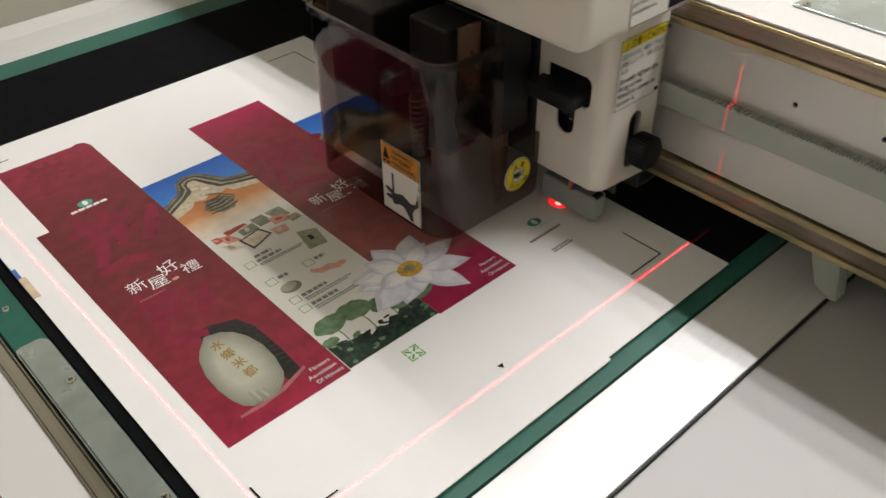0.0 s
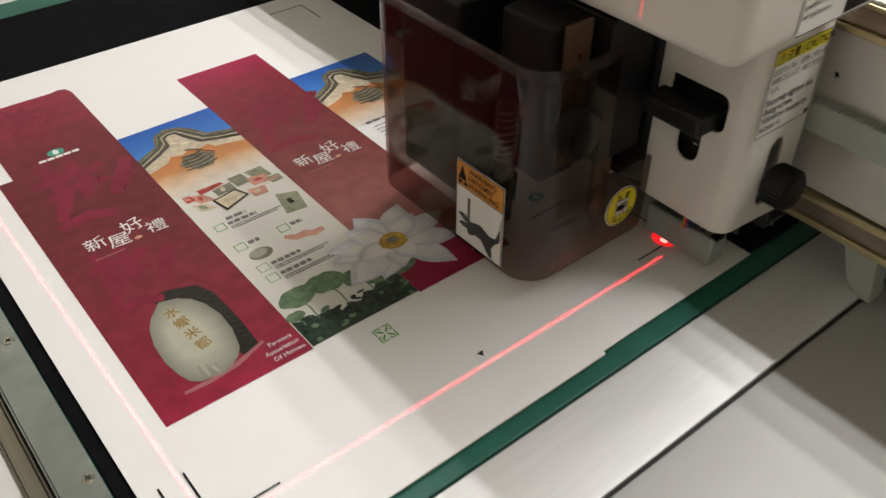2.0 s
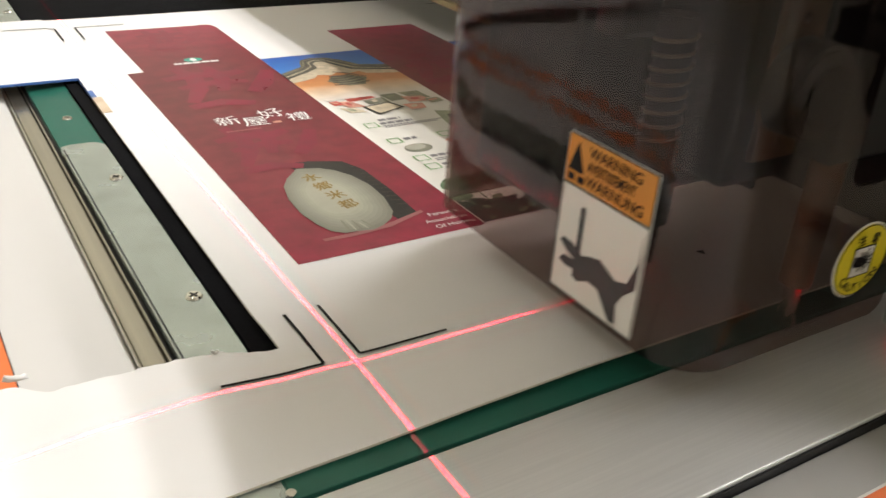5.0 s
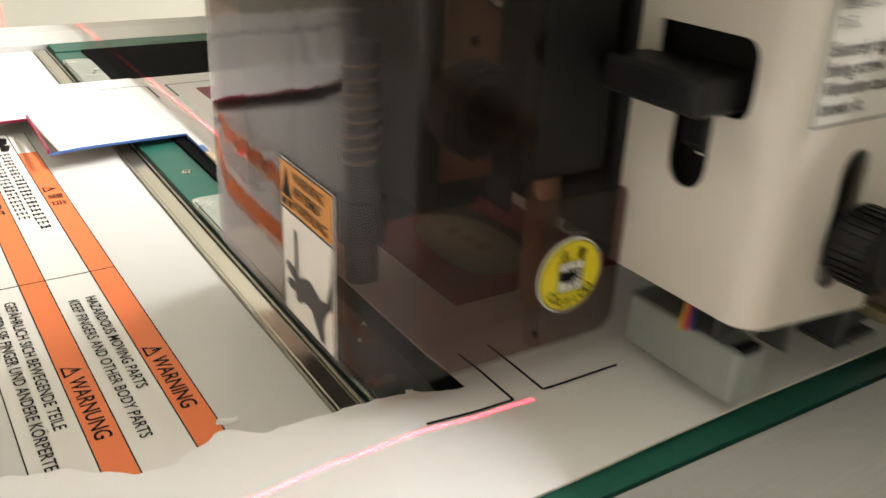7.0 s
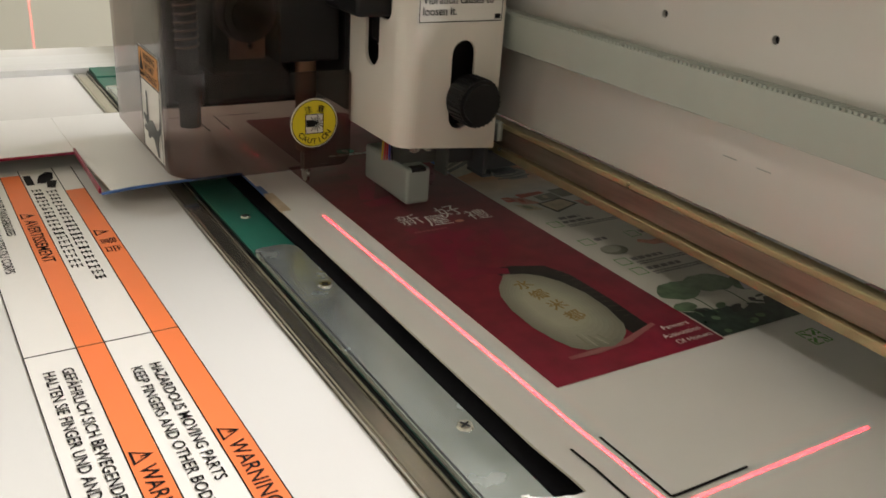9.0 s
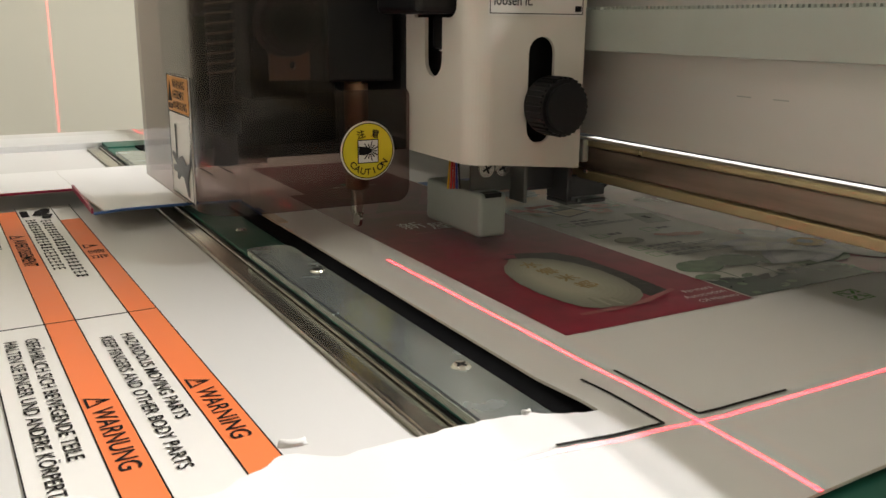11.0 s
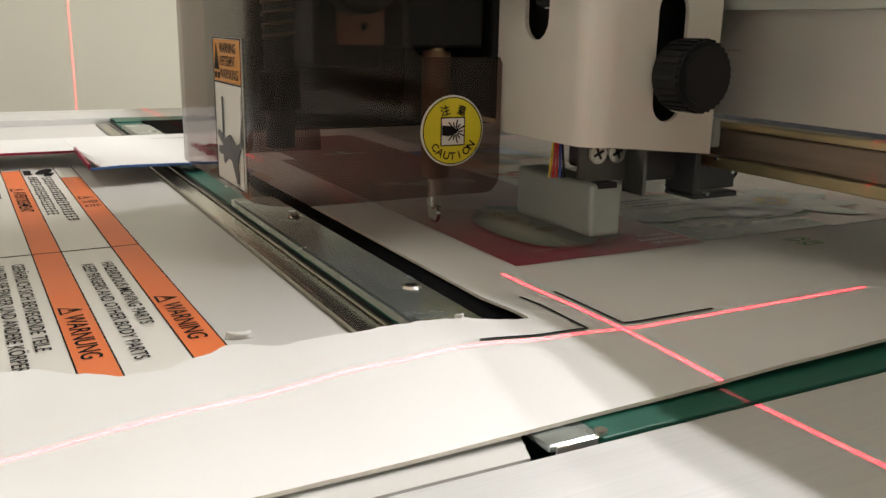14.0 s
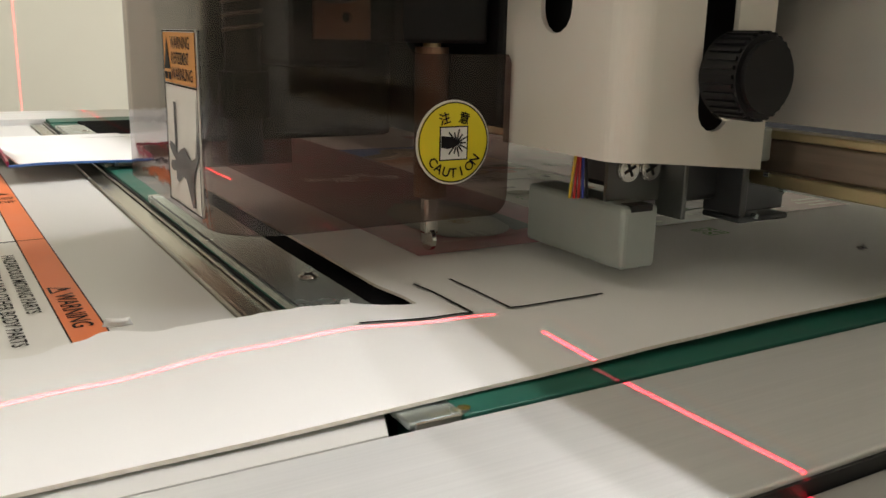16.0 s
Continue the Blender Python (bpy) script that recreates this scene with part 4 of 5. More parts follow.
    for k, o in enumerate(([(-0.192, 0.545), (-0.186, 0.545), (-0.186, 0.570), (-0.192, 0.570)], [(-0.184, 0.548), (-0.178, 0.546), (-0.170, 0.556), (-0.168, 0.572), (-0.173, 0.575), (-0.180, 0.566)],
                            [(-0.178, 0.535), (-0.172, 0.534), (-0.168, 0.55), (-0.176, 0.552)])):
        part("pictogram", plate(o, (), 0, pose(0, 0, zl + 0.0001 * k)), INK, p)


table_label()


def front_label():
    z = -0.0103
    p = empty("front_warning_label", Matrix(), "white safety label with an orange heading on the front panel", "label")
    part("label_sheet", box(0.150, 0.232, -0.342, -0.176, z, z + 0.0003), LABEL, p)
    part("orange_band", box(0.1515, 0.2305, -0.196, -0.1775, z + 0.0003, z + 0.0005), ORANGE, p)
    lettering("⚠ AVERTISSEMENT", 0.0095, INK, p, pose(0.156, -0.190, z + 0.0007))
    for i in range(6):
        part("writing_line", box(0.156, 0.222 - 0.006 * (i % 3), -0.208 - i * 0.008, -0.205 - i * 0.008, z + 0.0003, z + 0.0005), INK, p)


front_label()


# ---- the travelling beam ----
def beam():
    g = empty("gantry_beam", Matrix(), "satin metal travelling beam with rack and guide rails", "gantry")
    y0, y1 = -0.60, 1.30
    outline = [(y0, 0.0735), (y1, 0.0735), (y1, 0.2235), (y0, 0.2235)]
    holes = [ring(y, 0.180, 0.0026, 0.0026, 12) for y in (-0.40, -0.315, -0.15, -0.065, 0.106, 0.191, 0.36, 0.445, 0.62, 0.70)]
    face = Matrix(((0, 0, -1, 0.080), (1, 0, 0, 0), (0, 1, 0, 0), (0, 0, 0, 1)))
    part("face_plate", plate(outline, holes, 0.003, face), BEAMM, g)
    # Core's depth is unseen, extended to keep light off the bed beyond.
    part("core", box(0.0835, 0.46, y0, y1, 0.10, 0.241), BLACKP, g)
    part("rack_strip", box(0.0690, 0.0795, y0, y1, 0.1300, 0.1560, 0.0006), RACK, g, "grey-green toothed rack strip")
    bm = bmesh.new()
    for i in range(360):
        y = y0 + 0.2 + i * 0.0035
        box(0.0690, 0.0795, y, y + 0.0020, 0.1560, 0.1576, bm=bm)
    tagged(part("rack_teeth", bm, RACK, g), kind="stuff")
    for z in (-0.0025, 0.1735):
        part("guide_rail", box(0.0735, 0.0833, y0, y1, z + 0.0535, z + 0.0690, 0.0012), BRONZE, g, "bronze-tinted guide rail")
        part("rail_edge", box(0.0700, 0.0833, y0, y1, z + 0.0470, z + 0.0532, 0.0008), BRASS, g, "pale brass rail edge")
        part("rail_edge", box(0.0715, 0.0833, y0, y1, z + 0.0693, z + 0.0733, 0.0008), BRASS, g)
    # Top plate reaches far back, out of view, for the same shade.
    part("top_plate", box(0.0740, 0.50, y0, y1, 0.2472, 0.2500, 0.0008), TABLE, g, "white top plate")
    part("cover_plate", box(0.120, 0.200, -0.13, -0.02, 0.2502, 0.2525, 0.0005), STEEL, g, "bare metal cover plate")
    for y in (-0.122, -0.030):
        screw(g, pose(0.128, y, 0.2525), 0.005)
    for y in (0.09, 0.115):
        part("scuff", box(0.0795, 0.0798, y, y + 0.010, 0.1087, 0.1093), SENSOR, g)
    # foot on the front slide
    out = [(-0.150, 0.047), (-0.118, 0.047), (-0.133, 0.006), (-0.150, -0.0036), (-0.158, -0.0030)]
    part("slide_foot", plate(out, (), 0.020, Matrix(((0, 0, -1, 0.078), (1, 0, 0, 0), (0, 1, 0, 0), (0, 0, 0, 1)))), RACK, g, "slanted grey foot bracket")
    return g


# ---- the cutting head ----
FRONT = Matrix(((1, 0, 0, 0), (0, 0, -1, 0), (0, 1, 0, 0), (0, 0, 0, 1)))     # x along x, y along z, facing -y
LEFT = Matrix(((0, 0, -1, 0), (-1, 0, 0, 0), (0, 1, 0, 0), (0, 0, 0, 1)))     # x along -y, y along z, facing -x


def sweep(path, z0, z1, thick):
    """An upright wall along a path in plan."""
    bm = bmesh.new()
    rows = []
    for i, (x, y) in enumerate(path):
        a, b = path[max(0, i - 1)], path[min(len(path) - 1, i + 1)]
        dx, dy = b[0] - a[0], b[1] - a[1]
        k = math.hypot(dx, dy)
        nx, ny = dy / k * thick, -dx / k * thick
        rows.append([bm.verts.new(c) for c in ((x, y, z0), (x, y, z1), (x + nx, y + ny, z1), (x + nx, y + ny, z0))])
    for r, s in zip(rows, rows[1:]):
        for j in range(4):
            bm.faces.new((r[j], s[j], s[(j + 1) % 4], r[(j + 1) % 4]))
    bm.faces.new(rows[0])
    bm.faces.new(rows[-1])
    return bm


def shell(cols, thick):
    """A bent upright sheet: (x, y, bottom, top) along its way; smooth faces, sharp edges."""
    bm = bmesh.new()
    out = []
    for i, (x, y, z0, z1) in enumerate(cols):
        a, b = cols[max(0, i - 1)], cols[min(len(cols) - 1, i + 1)]
        dx, dy = b[0] - a[0], b[1] - a[1]
        k = math.hypot(dx, dy)
        nx, ny = -dy / k * thick, dx / k * thick
        out.append(((x, y, z0), (x, y, z1), (x + nx, y + ny, z1), (x + nx, y + ny, z0)))
    rows = [[bm.verts.new(v) for v in r] for r in out]
    for p, q in zip(rows, rows[1:]):
        for j in range(4):
            bm.faces.new((p[j], q[j], q[(j + 1) % 4], p[(j + 1) % 4])).smooth = True
            bm.edges.get((p[j], q[j])).smooth = False
    for r in (rows[0], rows[-1]):
        bm.faces.new(r)
        for j in range(4):
            bm.edges.get((r[j], r[(j + 1) % 4])).smooth = False
    return bm


def arc(cx, cy, r, a0, a1, n=8):
    return [(cx + r * math.cos(radians(a0 + (a1 - a0) * i / n)), cy + r * math.sin(radians(a0 + (a1 - a0) * i / n))) for i in range(n + 1)]


def smoke_cover(h):
    c = empty("safety_cover", Matrix(), "")
    c.parent = h
    XL, YF, R, ZB, ZT, T = -0.1670, 0.0125, 0.028, 0.0245, 0.222, 0.0026
    path = [(-0.06, 0.223)] + arc(XL + 0.018, 0.205, 0.018, 90, 180, 8) + [(XL, 0.205 - 0.018 * k) for k in range(1, 9)] + arc(XL + R, YF + R, R, 180, 270, 14)
    cols = [(x, y, ZB, ZT) for x, y in path] + [(-0.12, YF, ZB, ZT), (-0.10, YF, ZB, ZT), (-0.0841, YF, ZB, ZT), (-0.084, YF, ZB, 0.1125)]
    cols += [(-0.074 + u, YF, ZB, 0.1125 + v) for u, v in arc(0, 0, 0.010, 187, 270, 6)] + [(-0.05, YF, ZB, 0.1025), (-0.035, YF, ZB, 0.1025)]
    cols += [(-0.035 + u, YF, ZB + 0.010 + v, 0.1025) for u, v in arc(0, 0, 0.010, -80, -35, 4)] + [(-0.0262, YF, ZB + 0.0052, 0.1014), (-0.0254, YF, ZB + 0.0075, 0.1000), (-0.025, YF, ZB + 0.010, 0.0985)]
    part("cover_wall", shell(cols, T), SMOKE, c, "smoked clear acrylic wall")
    rim = [(-0.086, YF - 0.001)] + arc(XL + R, YF + R, R + 0.001, 270, 180, 10) + [(XL - 0.001, 0.205)] + arc(XL + 0.018, 0.205, 0.019, 180, 90, 6)[1:]
    part("rim", sweep(rim, ZT - 0.006, ZT + 0.001, -0.002), SMOKE, c)
    # pictorial warning on the side
    fit_w = pose(0.0015, 0.0083, 0) @ Matrix.Diagonal((0.917, 0.986, 1, 1))
    w = part("warning_sign", plate(rounded(-0.116, -0.050, 0.0200, 0.1040, 0.0015), (), 0.0004, pose(XL - 0.0005, 0, 0) @ LEFT @ fit_w), LABEL, c, "white pictorial warning sticker with an orange heading")
    f = pose(XL - 0.0009, 0, 0) @ LEFT @ fit_w
    part("heading", plate(rounded(-0.1148, -0.0512, 0.0790, 0.1028, 0.001), (), 0.0003, f), AMBER, w, "orange heading")
    f2 = pose(XL - 0.0012, 0, 0) @ LEFT @ fit_w
    for q in ((-0.1152, -0.0508, 0.0202, 0.0208), (-0.1152, -0.0508, 0.1032, 0.1038), (-0.1158, -0.1152, 0.0202, 0.1038), (-0.0508, -0.0502, 0.0202, 0.1038), (-0.1152, -0.0508, 0.0780, 0.0788)):
        part("border_line", plate(quad(*q), (), 0.0002, f2), INK, w)
    for i, word in enumerate(("WARNING", "AVERTISSEMENT", "WARNUNG")):
        lettering(word, 0.0078, INK, w, f2 @ pose(-0.0985, 0.0955 - i * 0.0072, 0), wide=0.62 if i == 1 else 1.02, bold=0.0001)
    part("triangle", plate([(-0.1130, 0.0855), (-0.1010, 0.0855), (-0.1070, 0.1005)], (), 0.0002, f2), INK, w)
    for x in (-0.1125, -0.1050):
        part("writing_line", plate(quad(x, x + 0.005, 0.0805, 0.0840), (), 0.0002, f2), INK, w)
    part("tool_bar", plate(quad(-0.0985, -0.0955, 0.0340, 0.0700), (), 0.0002, f2), DARKG, w)
    for k, o in enumerate(([(-0.053, 0.0735), (-0.0535, 0.060), (-0.0585, 0.047), (-0.067, 0.0445), (-0.080, 0.0495), (-0.087, 0.0480), (-0.094, 0.0455), (-0.101, 0.0490), (-0.109, 0.0500), (-0.1115, 0.0475), (-0.1055, 0.0440), (-0.098, 0.0415), (-0.108, 0.0405), (-0.1105, 0.0370), (-0.1045, 0.0355), (-0.096, 0.0365),
                             (-0.099, 0.0325), (-0.0945, 0.0310), (-0.086, 0.0350), (-0.078, 0.0345), (-0.073, 0.0290), (-0.067, 0.0225), (-0.0625, 0.0230), (-0.0640, 0.0330), (-0.0600, 0.0400), (-0.0530, 0.0460)],)):
        part("hazard_shape", plate(o, (), 0.0002, f2), DARKG, w, "dark pictogram shape")
    # round caution sticker on the front
    cx, cz, r = 0.0, 0.0, 0.0185
    disc = FRONT @ pose(-0.0571, 0.0617, 0) @ Matrix.Diagonal((1.08, 1.08, 1, 1))
    g = pose(0, YF - 0.0005, 0) @ disc
    s = part("caution_sign", plate(ring(cx, cz, r, r, 48), (), 0.0004, g), LABEL, c, "round yellow caution sticker")
    g2 = pose(0, YF - 0.0009, 0) @ disc
    part("yellow_disc", plate(ring(cx, cz, r - 0.0009, r - 0.0009, 48), (), 0.0003, g2), YELLOW, s)
    g3 = pose(0, YF - 0.0012, 0) @ disc
    part("ring_line", plate(ring(cx, cz, r - 0.0009, r - 0.0009, 48), (ring(cx, cz, r - 0.0014, r - 0.0014, 48),), 0.0002, g3), INK, s)
    part("picture_field", plate(quad(cx - 0.0072, cx + 0.0072, cz - 0.0078, cz + 0.0072), (quad(cx - 0.0066, cx + 0.0066, cz - 0.0072, cz + 0.0066),), 0.0002, g3), INK, s)
    part("picture_field", plate(quad(cx - 0.0066, cx + 0.0066, cz - 0.0072, cz + 0.0066), (), 0.0002, g3), LABEL, s)
    g4 = pose(0, YF - 0.0015, 0) @ disc
    for i in range(14):
        a = 2 * math.pi * i / 14
        r0, r1 = 0.0018, 0.0062 if i % 2 else 0.0048
        px, pz = cx + 0.0012, cz - 0.0002
        part("burst_ray", plate(stroke([(px + r0 * math.cos(a), pz + r0 * math.sin(a)), (px + r1 * math.cos(a), pz + r1 * math.sin(a))], 0.0008), (), 0.0001, g4), INK, s)
    part("hazard_shape", plate([(cx - 0.0066, cz - 0.002), (cx - 0.003, cz - 0.0026), (cx + 0.002, cz - 0.0012), (cx + 0.003, cz + 0.0006), (cx - 0.001, cz + 0.0026), (cx - 0.0066, cz + 0.0032)], (), 0.0001, pose(0, YF - 0.0018, 0) @ disc), INK, s)
    for i, ch in enumerate("CAUTION"):
        a = radians(-90 + (i - 3) * 17.5)
        lettering(ch, 0.0058, INK, s, g4 @ pose(cx + 0.0150 * math.cos(a), cz + 0.0150 * math.sin(a), 0, 0, 0, math.degrees(a) + 90) @ pose(-0.0008 if ch == "I" else -0.0019, -0.0002, 0), bold=0.0001)
    for i, ch in enumerate("注意"):
        a = radians(90 + (0.5 - i) * 50)
        lettering(ch, 0.0056, INK, s, g4 @ pose(cx + 0.0118 * math.cos(a), cz + 0.0118 * math.sin(a), 0, 0, 0, (math.degrees(a) - 90) * 0.6) @ pose(-0.0028, -0.0022, 0), bold=0.0001)


def carriage(h):
    """The white lower casing with its slots, lever, knob and label."""
    c = empty("lower_casing", Matrix(), "")
    c.parent = h
    XL, YF, R, ZB, ZT = -0.0235, -0.0690, 0.015, 0.0600, 0.2460
    tee = [(0.0070, 0.1500), (0.0070, 0.1240)] + [(0.0185 + u, 0.1240 + v) for u, v in arc(0, 0, 0.0115, 180, 360, 8)] + [(0.0300, 0.1500), (0.0400, 0.1500)]
    tee += [(0.0400 + u, 0.1580 + v) for u, v in arc(0, 0, 0.008, -90, 0, 4)][1:] + [(0.0480, 0.1740)] + [(0.0400 + u, 0.1760 + v) for u, v in arc(0, 0, 0.008, 0, 90, 4)] + [(-0.0080, 0.1840), (-0.0080, 0.1500)]
    part("side_plate", plate([(-0.020, ZB), (0.0540, ZB), (0.0540, ZT), (-0.020, ZT)], (tee,), 0.0025, pose(XL, 0, 0) @ LEFT), HOUSING, c)
    part("corner_plate", sweep(arc(XL + R, YF + R, R, 180, 270, 10), ZB, ZT, -0.0025), HOUSING, c, smooth=False)
    slot = [(0.0170, 0.1290)] + [(0.0270 + u, 0.0820 + v) for u, v in arc(0, 0, 0.010, 180, 360, 8)] + [(0.0270 + u, 0.1290 + v) for u, v in arc(0, 0, 0.010, 0, 180, 8)]
    part("front_plate", plate([(XL + R, ZB), (0.0605, ZB - 0.0065), (0.0605, ZT), (XL + R, ZT)], (slot,), 0.0025, pose(0, YF, 0) @ FRONT), HOUSING, c)
    part("end_plate", box(0.0580, 0.0605, YF + 0.0027, 0.0, ZB - 0.0055, ZT), HOUSING, c)
    part("inner_block", box(-0.012, 0.055, -0.050, 0.020, 0.070, ZT), BLACKP, c)
    lv = part("lever", box(-0.0480, -0.0080, -0.0420, 0.0170, 0.1520, 0.1690, 0.004, 3), BLACKP, c, "black plastic locking lever", smooth=False)
    part("lever_stem", box(-0.0210, -0.0080, -0.0270, -0.0110, 0.1300, 0.1515, 0.003), BLACKP, lv)
    part("lint", box(-0.0206, -0.0200, -0.0250, -0.0215, 0.1290, 0.1298), LABEL, lv, "white scrap of lint")
    k = cyl(0.0180, 0.024, pose(0.0295, -0.0705, 0.0968) @ FRONT, 36, 0.0172, 0.0025)
    kn = part("knob", k, BLACKP, c, "black ribbed plastic knob")
    bm = bmesh.new()
    for i in range(30):
        a = 2 * math.pi * i / 30
        m = pose(0.0295, -0.0730, 0.0968) @ FRONT @ pose(0.0178 * math.cos(a), 0.0178 * math.sin(a), 0.010, 0, 0, math.degrees(a))
        b = box(-0.0008, 0.0008, -0.0008, 0.0008, -0.008, 0.008)
        bmesh.ops.transform(b, matrix=m, verts=b.verts)
        me = bpy.data.meshes.new("rib_piece")
        b.to_mesh(me)
        b.free()
        bm.from_mesh(me)
        bpy.data.meshes.remove(me)
    part("knob_ribs", bm, BLACKP, kn)
    part("knob_washer", cyl(0.0125, 0.0024, pose(0.0335, -0.0692, 0.0893) @ FRONT, 24), CHROME, c)
    # tightening label
    fit_l = pose(-0.0039, 0.0023, 0) @ Matrix.Diagonal((0.91, 1, 1, 1))
    lb = part("notice_label", plate(rounded(-0.0110, 0.0680, 0.1490, 0.2260, 0.001), (), 0.0004, pose(0, YF - 0.0005, 0) @ FRONT @ fit_l), LABEL, c, "white notice sticker with a yellow heading")
    f = pose(0, YF - 0.0009, 0) @ FRONT @ fit_l
    part("yellow_heading", plate(quad(-0.0095, 0.0665, 0.2130, 0.2245), (), 0.0002, f), YELLOW, lb)
    for q in ((-0.0098, 0.0668, 0.1502, 0.1507), (-0.0098, 0.0668, 0.2246, 0.2251), (-0.0102, -0.0097, 0.1502, 0.2251), (0.0666, 0.0671, 0.1502, 0.2251)):
        part("border_line", plate(quad(*q), (), 0.0002, pose(0, YF - 0.0010, 0) @ FRONT @ fit_l), INK, lb)
    f2 = pose(0, YF - 0.0012, 0) @ FRONT @ fit_l
    lettering("⚠注意 / CAUTION", 0.0094, INK, lb, f2 @ pose(-0.0070, 0.2152, 0), bold=0.0001)
    for i, line in enumerate(("固定ネジは、確実に締める。", "振動によって、緩む原因に", "なる。")):
        lettering(line, 0.0062, INK, lb, f2 @ pose(-0.0075, 0.2050 - i * 0.0076, 0))
    for i, line in enumerate(("Securely tighten the", "fixing screw.", "Vibration causes to", "loosen it.")):
        lettering(line, 0.0084, INK, lb, f2 @ pose(-0.0075, 0.1790 - i * 0.0079, 0), bold=0.00012)
    part("print_code", plate(quad(0.0600, 0.0655, 0.1520, 0.1555), (), 0.0002, f2), INK, lb)


def upper_housing(h):
    c = empty("upper_housing", Matrix(), "")
    c.parent = h
    bm = box(-0.1050, 0.0640, -0.0930, 0.230, 0.2465, 0.350, 0.016, 5)
    part("housing_shell", bm, HOUSING, c, "warm white plastic head housing", smooth=True)
    lb = part("notice_label", plate(rounded(-0.0420, 0.0560, 0.2560, 0.3350, 0.001), (), 0.0004, pose(0, -0.0936, 0) @ FRONT), LABEL, c, "white notice sticker with a black picture field")
    f = pose(0, -0.0940, 0) @ FRONT
    part("picture_field", plate(quad(0.0150, 0.0540, 0.2590, 0.3200), (), 0.0002, f), INK, lb)
    part("picture_line", plate(stroke([(0.02, 0.275), (0.03, 0.285), (0.038, 0.279), (0.048, 0.292)], 0.003), (), 0.0002, pose(0, -0.0943, 0) @ FRONT), LABEL, lb)
    for i, line in enumerate(("The attached tool must", "be consistent with those", "specified in the machine", "and applications.")):
        lettering(line, 0.0062, INK, lb, f @ pose(-0.0390, 0.2900 - i * 0.0072, 0), wide=0.86)
    for q in ((-0.0410, 0.0550, 0.2568, 0.2574), (-0.0410, -0.0404, 0.2568, 0.334), (0.0544, 0.0550, 0.2568, 0.334)):
        part("border_line", plate(quad(*q), (), 0.0002, f), INK, lb)


def inner_tools(h):
    c = empty("tool_holder", Matrix(), "")
    c.parent = h
    part("black_block", box(-0.0810, -0.0290, 0.0270, 0.1000, 0.1070, 0.2360, 0.002), BLACKP, c, "black tool drive block")
    holes = [ring(u, v, 0.0026, 0.0026, 12) for u, v in ((-0.097, 0.118), (-0.0985, 0.172), (-0.097, 0.205), (-0.110, 0.150), (-0.110, 0.195))]
    part("copper_plate", plate(quad(-0.1130, -0.0850, 0.1080, 0.2340), holes, 0.003, pose(0, 0.0440, 0) @ FRONT), COPPER, c, "copper-coloured mounting plate")
    for z in (0.150, 0.192):
        screw(c, pose(-0.0900, 0.0405, z) @ FRONT @ pose(0, 0, 0.0006), 0.0062)
    d = part("clamp_knob", cyl(0.0215, 0.018, pose(-0.1050, 0.0395, 0.1450) @ FRONT, 32, 0.0205, 0.002), DARKG, c, "dark grey clamp knob")
    part("knob_face", cyl(0.0130, 0.002, pose(-0.1050, 0.0214, 0.1450) @ FRONT, 28), BLACKP, d)
    part("tool_stem", cyl(0.0085, 0.075, pose(-0.0500, 0.0465, 0.0300), 24), COPPER, c, "copper tool stem")
    part("stem_collar", cyl(0.0045, 0.030, pose(-0.0500, 0.0465, 0.1050), 18), BRASS, c)
    tip = part("tool_fork", box(-0.0540, -0.0460, 0.0430, 0.0500, 0.0100, 0.0300, 0.0015), CHROME, c, "small bright creasing tool")
    wheel = cyl(0.0062, 0.0024, pose(-0.0512, 0.0465, 0.0073) @ Matrix.Rotation(radians(90), 4, "Y"), 24)
    part("crease_wheel", wheel, CHROME, tip)
    part("second_stem", cyl(0.0085, 0.120, pose(-0.1360, 0.0800, 0.0480), 24), DARKG, c, "second dark tool stem")
    part("stem_foot", cyl(0.0120, 0.022, pose(-0.1360, 0.0800, 0.0700), 24), BLACKP, c)
    sp = bmesh.new()
    turns, n, r, wire = 8, 20, 0.0092, 0.0010
    prev = None
    for i in range(turns * n + 1):
        a = 2 * math.pi * i / n
        z = 0.108 + 0.052 * i / (turns * n)
        ca, sa = math.cos(a), math.sin(a)
        ringv = [sp.verts.new((-0.1360 + (r + wire * math.cos(b)) * ca, 0.0800 + (r + wire * math.cos(b)) * sa, z + wire * math.sin(b))) for b in (0, 1.571, 3.142, 4.712)]
        if prev:
            for j in range(4):
                sp.faces.new((prev[j], prev[(j + 1) % 4], ringv[(j + 1) % 4], ringv[j]))
        prev = ringv
    part("spring", sp, BRONZE, c, "copper-coloured coil spring")
    part("mount_plate", box(-0.0300, -0.0260, 0.1020, 0.2200, 0.0560, 0.2360, 0.001), DARKG, c, "dark mounting plate")
    part("carriage_block", box(-0.0250, 0.0630, 0.0210, 0.2100, 0.0660, 0.2400, 0.004), BLACKP, c, "black carriage block behind the casing")
    part("tool_body", box(-0.1500, -0.0310, 0.1270, 0.2050, 0.0520, 0.2350, 0.004), BLACKP, c, "dark tool drive body")
    part("tool_frame", box(-0.1250, -0.0840, 0.0480, 0.1040, 0.0950, 0.2340, 0.003), BLACKP, c, "dark tool frame")
    part("carrier_arm", box(-0.1450, -0.0310, 0.1050, 0.1250, 0.1500, 0.1750, 0.003), DARKG, c, "dark tool carrier arm")


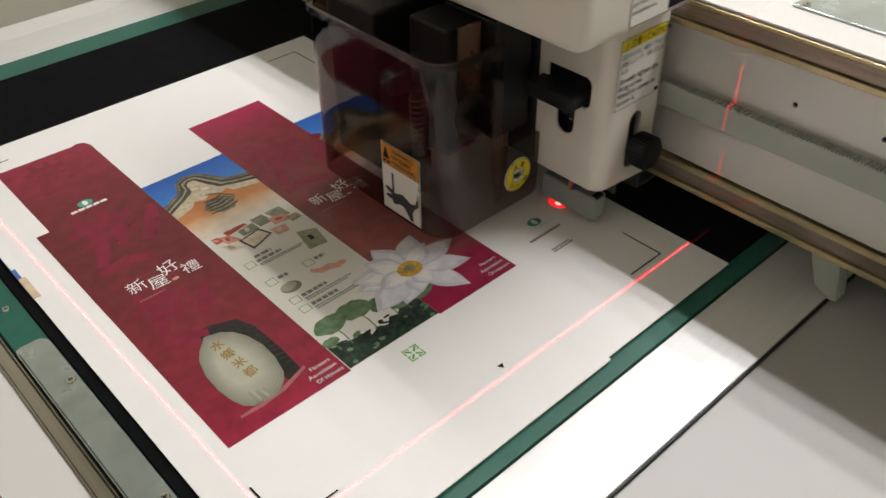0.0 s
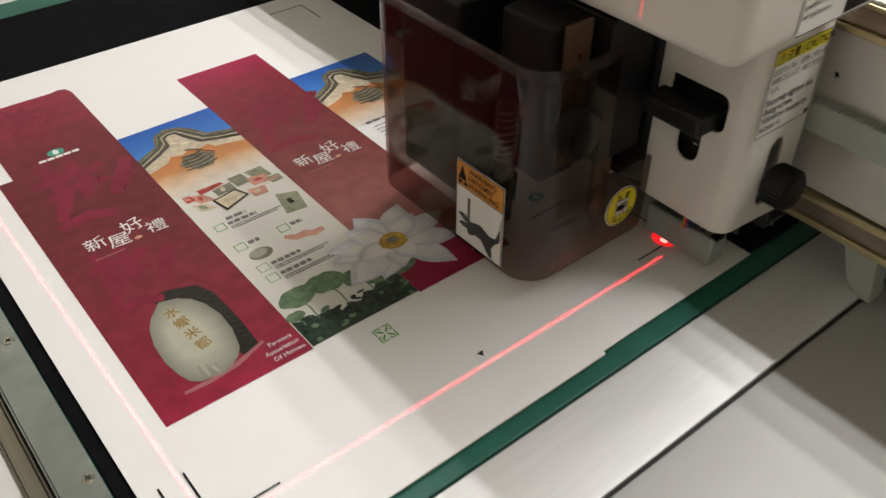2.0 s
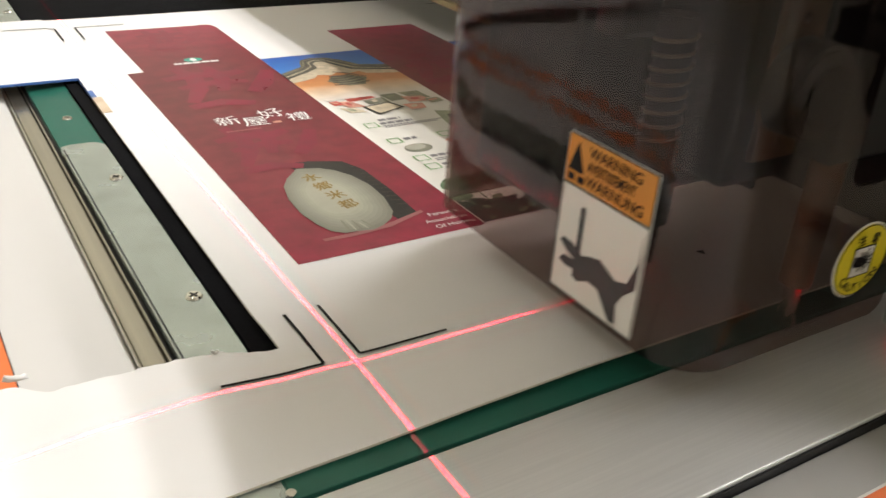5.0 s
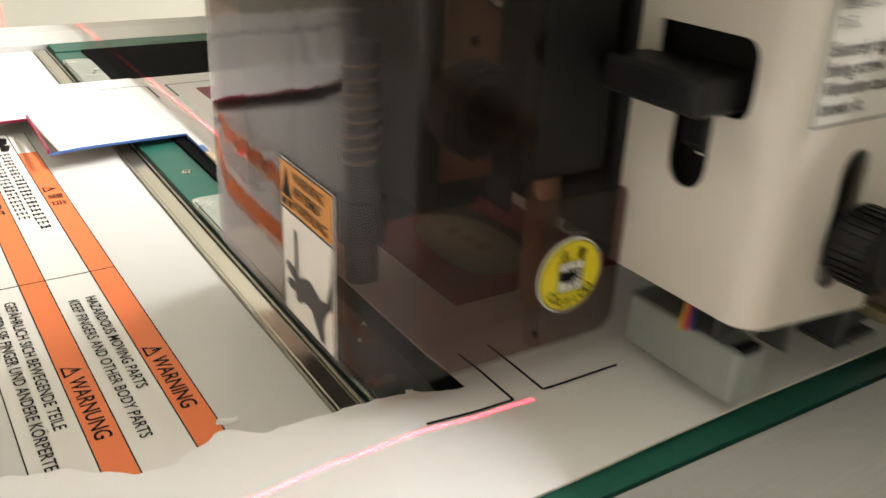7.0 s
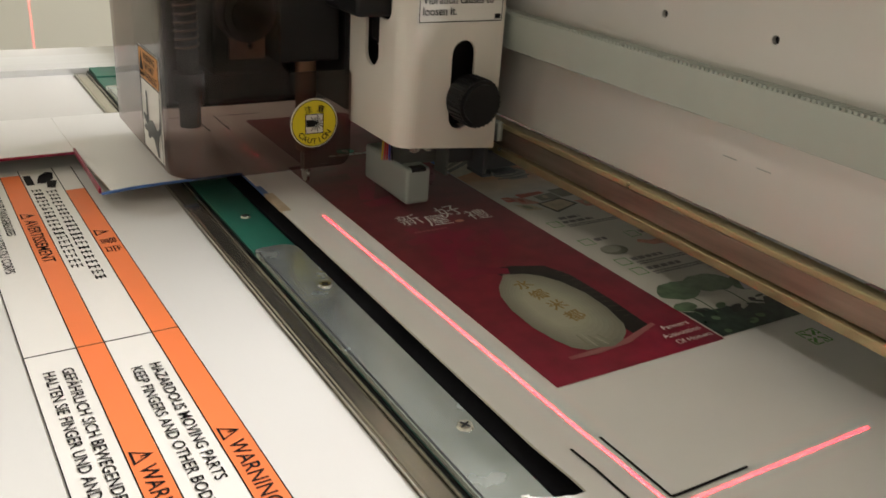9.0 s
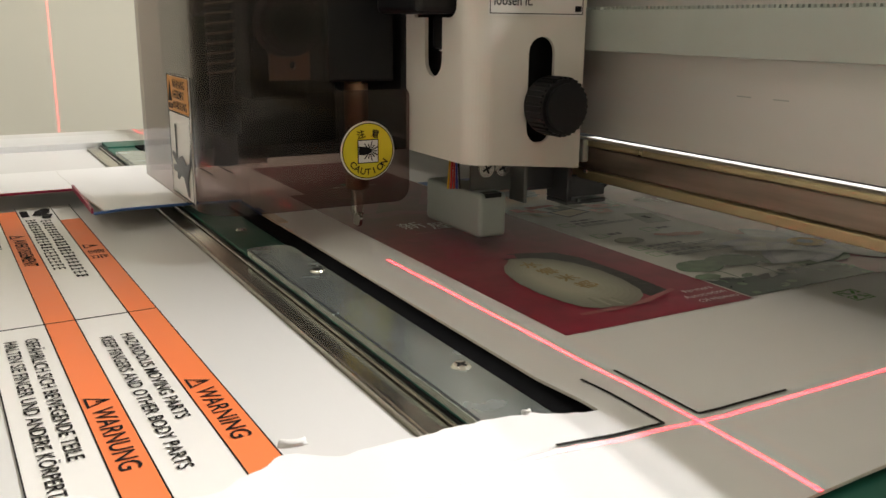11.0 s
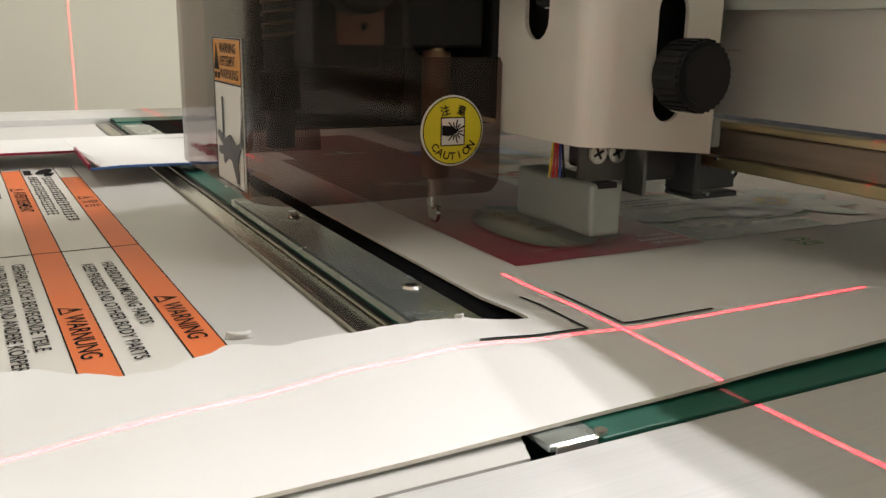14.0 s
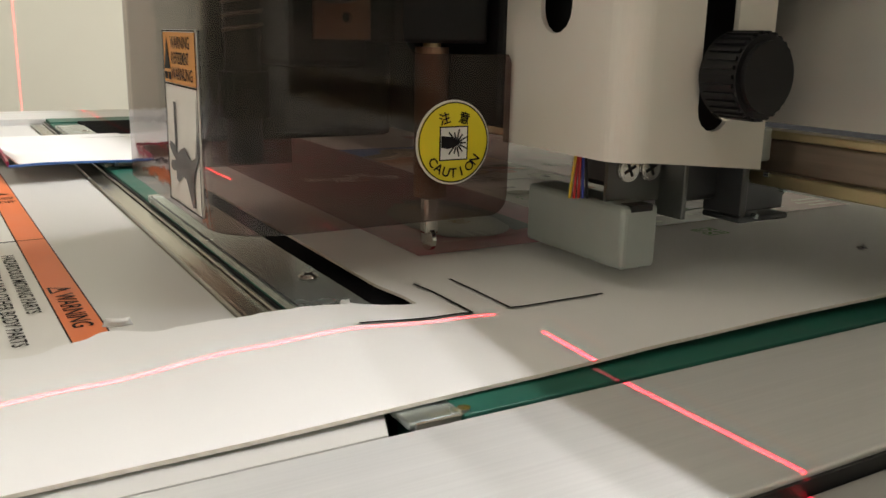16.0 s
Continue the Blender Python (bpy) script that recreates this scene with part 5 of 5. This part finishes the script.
def sensor(h):
    c = empty("mark_sensor", Matrix(), "")
    c.parent = h
    part("sensor_case", box(-0.0080, 0.0130, -0.0550, 0.0187, 0.0090, 0.0385, 0.0026, 3), SENSOR, c, "grey metal mark sensor case")
    part("case_notch", box(-0.0040, 0.0085, -0.0553, -0.0480, 0.0358, 0.0388), BLACKP, c)
    part("sensor_bracket", box(-0.0060, 0.0260, -0.0400, -0.0380, 0.0370, 0.0680), DARKZINC, c, "dark zinc-plated bracket")
    part("bracket_tongue", box(0.0260, 0.0285, -0.0560, -0.0380, 0.0300, 0.0600, 0.0005), DARKZINC, c)
    for x in (0.0045, 0.0175):
        screw(c, pose(x, -0.0400, 0.0530) @ FRONT @ pose(0, 0, 0.002), 0.0060)
        part("screw_shank", cyl(0.0058, 0.003, pose(x, -0.0400, 0.0530) @ FRONT, 18), CHROME, c)
    for i, m in enumerate((WIRE_Y, WIRE_R, WIRE_R, WIRE_B, BLACKP)):
        x = -0.0145 + i * 0.0018
        part("wire", cyl(0.0007, 0.026, pose(x, -0.0240 - 0.001 * i, 0.0380, 8 - 4 * i, 0, 0), 8), m, c)
    part("slide_block", box(0.0290, 0.0600, -0.0480, 0.0200, 0.0360, 0.0590, 0.003), DARKG, c, "dark slide block")
    part("rail_bracket", box(0.0560, 0.0900, -0.0640, -0.0400, 0.0270, 0.0300, 0.001), DARKG, c, "dark metal rail bracket")
    part("rail_bracket", box(0.0560, 0.0600, -0.0640, -0.0400, 0.0300, 0.0560, 0.001), DARKG, c)
    part("bracket_rib", box(0.0605, 0.0950, -0.0560, -0.0530, 0.0305, 0.0460, 0.0008), DARKG, c)
    part("catch", box(0.0670, 0.0730, -0.0640, -0.0500, 0.0560, 0.0720, 0.0015), SENSOR, c)
    for x, z in ((0.0640, 0.0305), (0.0820, 0.0420), (0.0700, 0.0500)):
        part("pin", cyl(0.0013, 0.003, pose(x, -0.0640, z) @ FRONT, 10), STEEL, c)
    part("roller", cyl(0.0060, 0.010, pose(0.0980, -0.0400, 0.0395) @ FRONT, 18), BLACKP, c, "black guide roller")


def cutting_head():
    h = empty("cutting_head", Matrix(), "white cutting head with a smoked acrylic safety cover", "cutting head")
    smoke_cover(h)
    carriage(h)
    upper_housing(h)
    inner_tools(h)
    sensor(h)
    return h


gantry = beam()
head = cutting_head()


# The light spot is imitated by two flat glowing discs, not cast by a lamp.
def laser_spot():
    p = empty("sensor_glow_discs", Matrix(), "glowing red discs standing in for the mark sensor's light spot on the sheet", "light")
    bm = bmesh.new()
    bm.faces.new([bm.verts.new((u, v, 0.0006)) for u, v in ring(0.0026, 0.002, 0.0094, 0.0120, 30)])
    part("red_glow_disc", bm, REDGLOW, p)
    bm = bmesh.new()
    bm.faces.new([bm.verts.new((u, v, 0.0009)) for u, v in ring(0.0006, 0.0, 0.0030, 0.0040, 16)])
    part("hot_core_disc", bm, HOTGLOW, p)
    return p


spot = laser_spot()

# ---- the head's way: seconds, along the front edge, along the columns ----
HEAD = [
    (0, 0.4697, 0.1388), (0.1, 0.4691, 0.1104), (0.2, 0.4695, 0.0660), (0.3, 0.4699, 0.0326), (0.4, 0.4703, 0.0202), (0.5, 0.4707, 0.0168),
    (1, 0.4701, 0.0013), (1.5, 0.4704, -0.0070), (2, 0.4706, 0.0084), (2.5, 0.4714, 0.0142), (3, 0.4825, 0.0146), (3.4, 0.4791, 0.0138),
    (4.2, 0.4284, -0.0538), (4.8, 0.3114, -0.1200), (5.3, 0.1857, -0.1285), (5.5, 0.1303, -0.1339), (5.7, 0.1031, -0.1339), (6, 0.0921, -0.1263),
    (6.2, 0.0499, -0.0913), (6.5, 0.0379, -0.0638), (6.8, 0.0498, -0.0669), (7, 0.0691, -0.0093), (7.2, 0.0636, 0.0594), (7.5, 0.0652, 0.1580),
    (7.8, 0.0631, 0.2592), (8, 0.0613, 0.3267), (8.5, 0.0589, 0.4195), (9, 0.0593, 0.4025), (9.2, 0.0601, 0.3934), (10.2, 0.0618, 0.3448),
    (11.3, 0.0634, 0.2914), (11.5, 0.0629, 0.2806), (12, 0.0633, 0.2552), (12.5, 0.0636, 0.2300), (13, 0.0643, 0.2048), (13.5, 0.0651, 0.1801),
    (14, 0.0659, 0.1557), (14.5, 0.0669, 0.1317), (15, 0.0672, 0.1051), (15.5, 0.0677, 0.0811), (16, 0.0680, 0.0559),
]


def motions():
    walk(gantry, [(t, pose(x, 0, 0)) for t, x, y in HEAD])
    walk(head, [(t, pose(x, y, 0)) for t, x, y in HEAD])
    # Once the light is off, the glowing discs sit inside the sensor case.
    walk(spot, [(t, pose(x, y, (0.0 if y > -0.05 else -0.0032) if t < 5.75 else 0.026)) for t, x, y in HEAD])


motions()
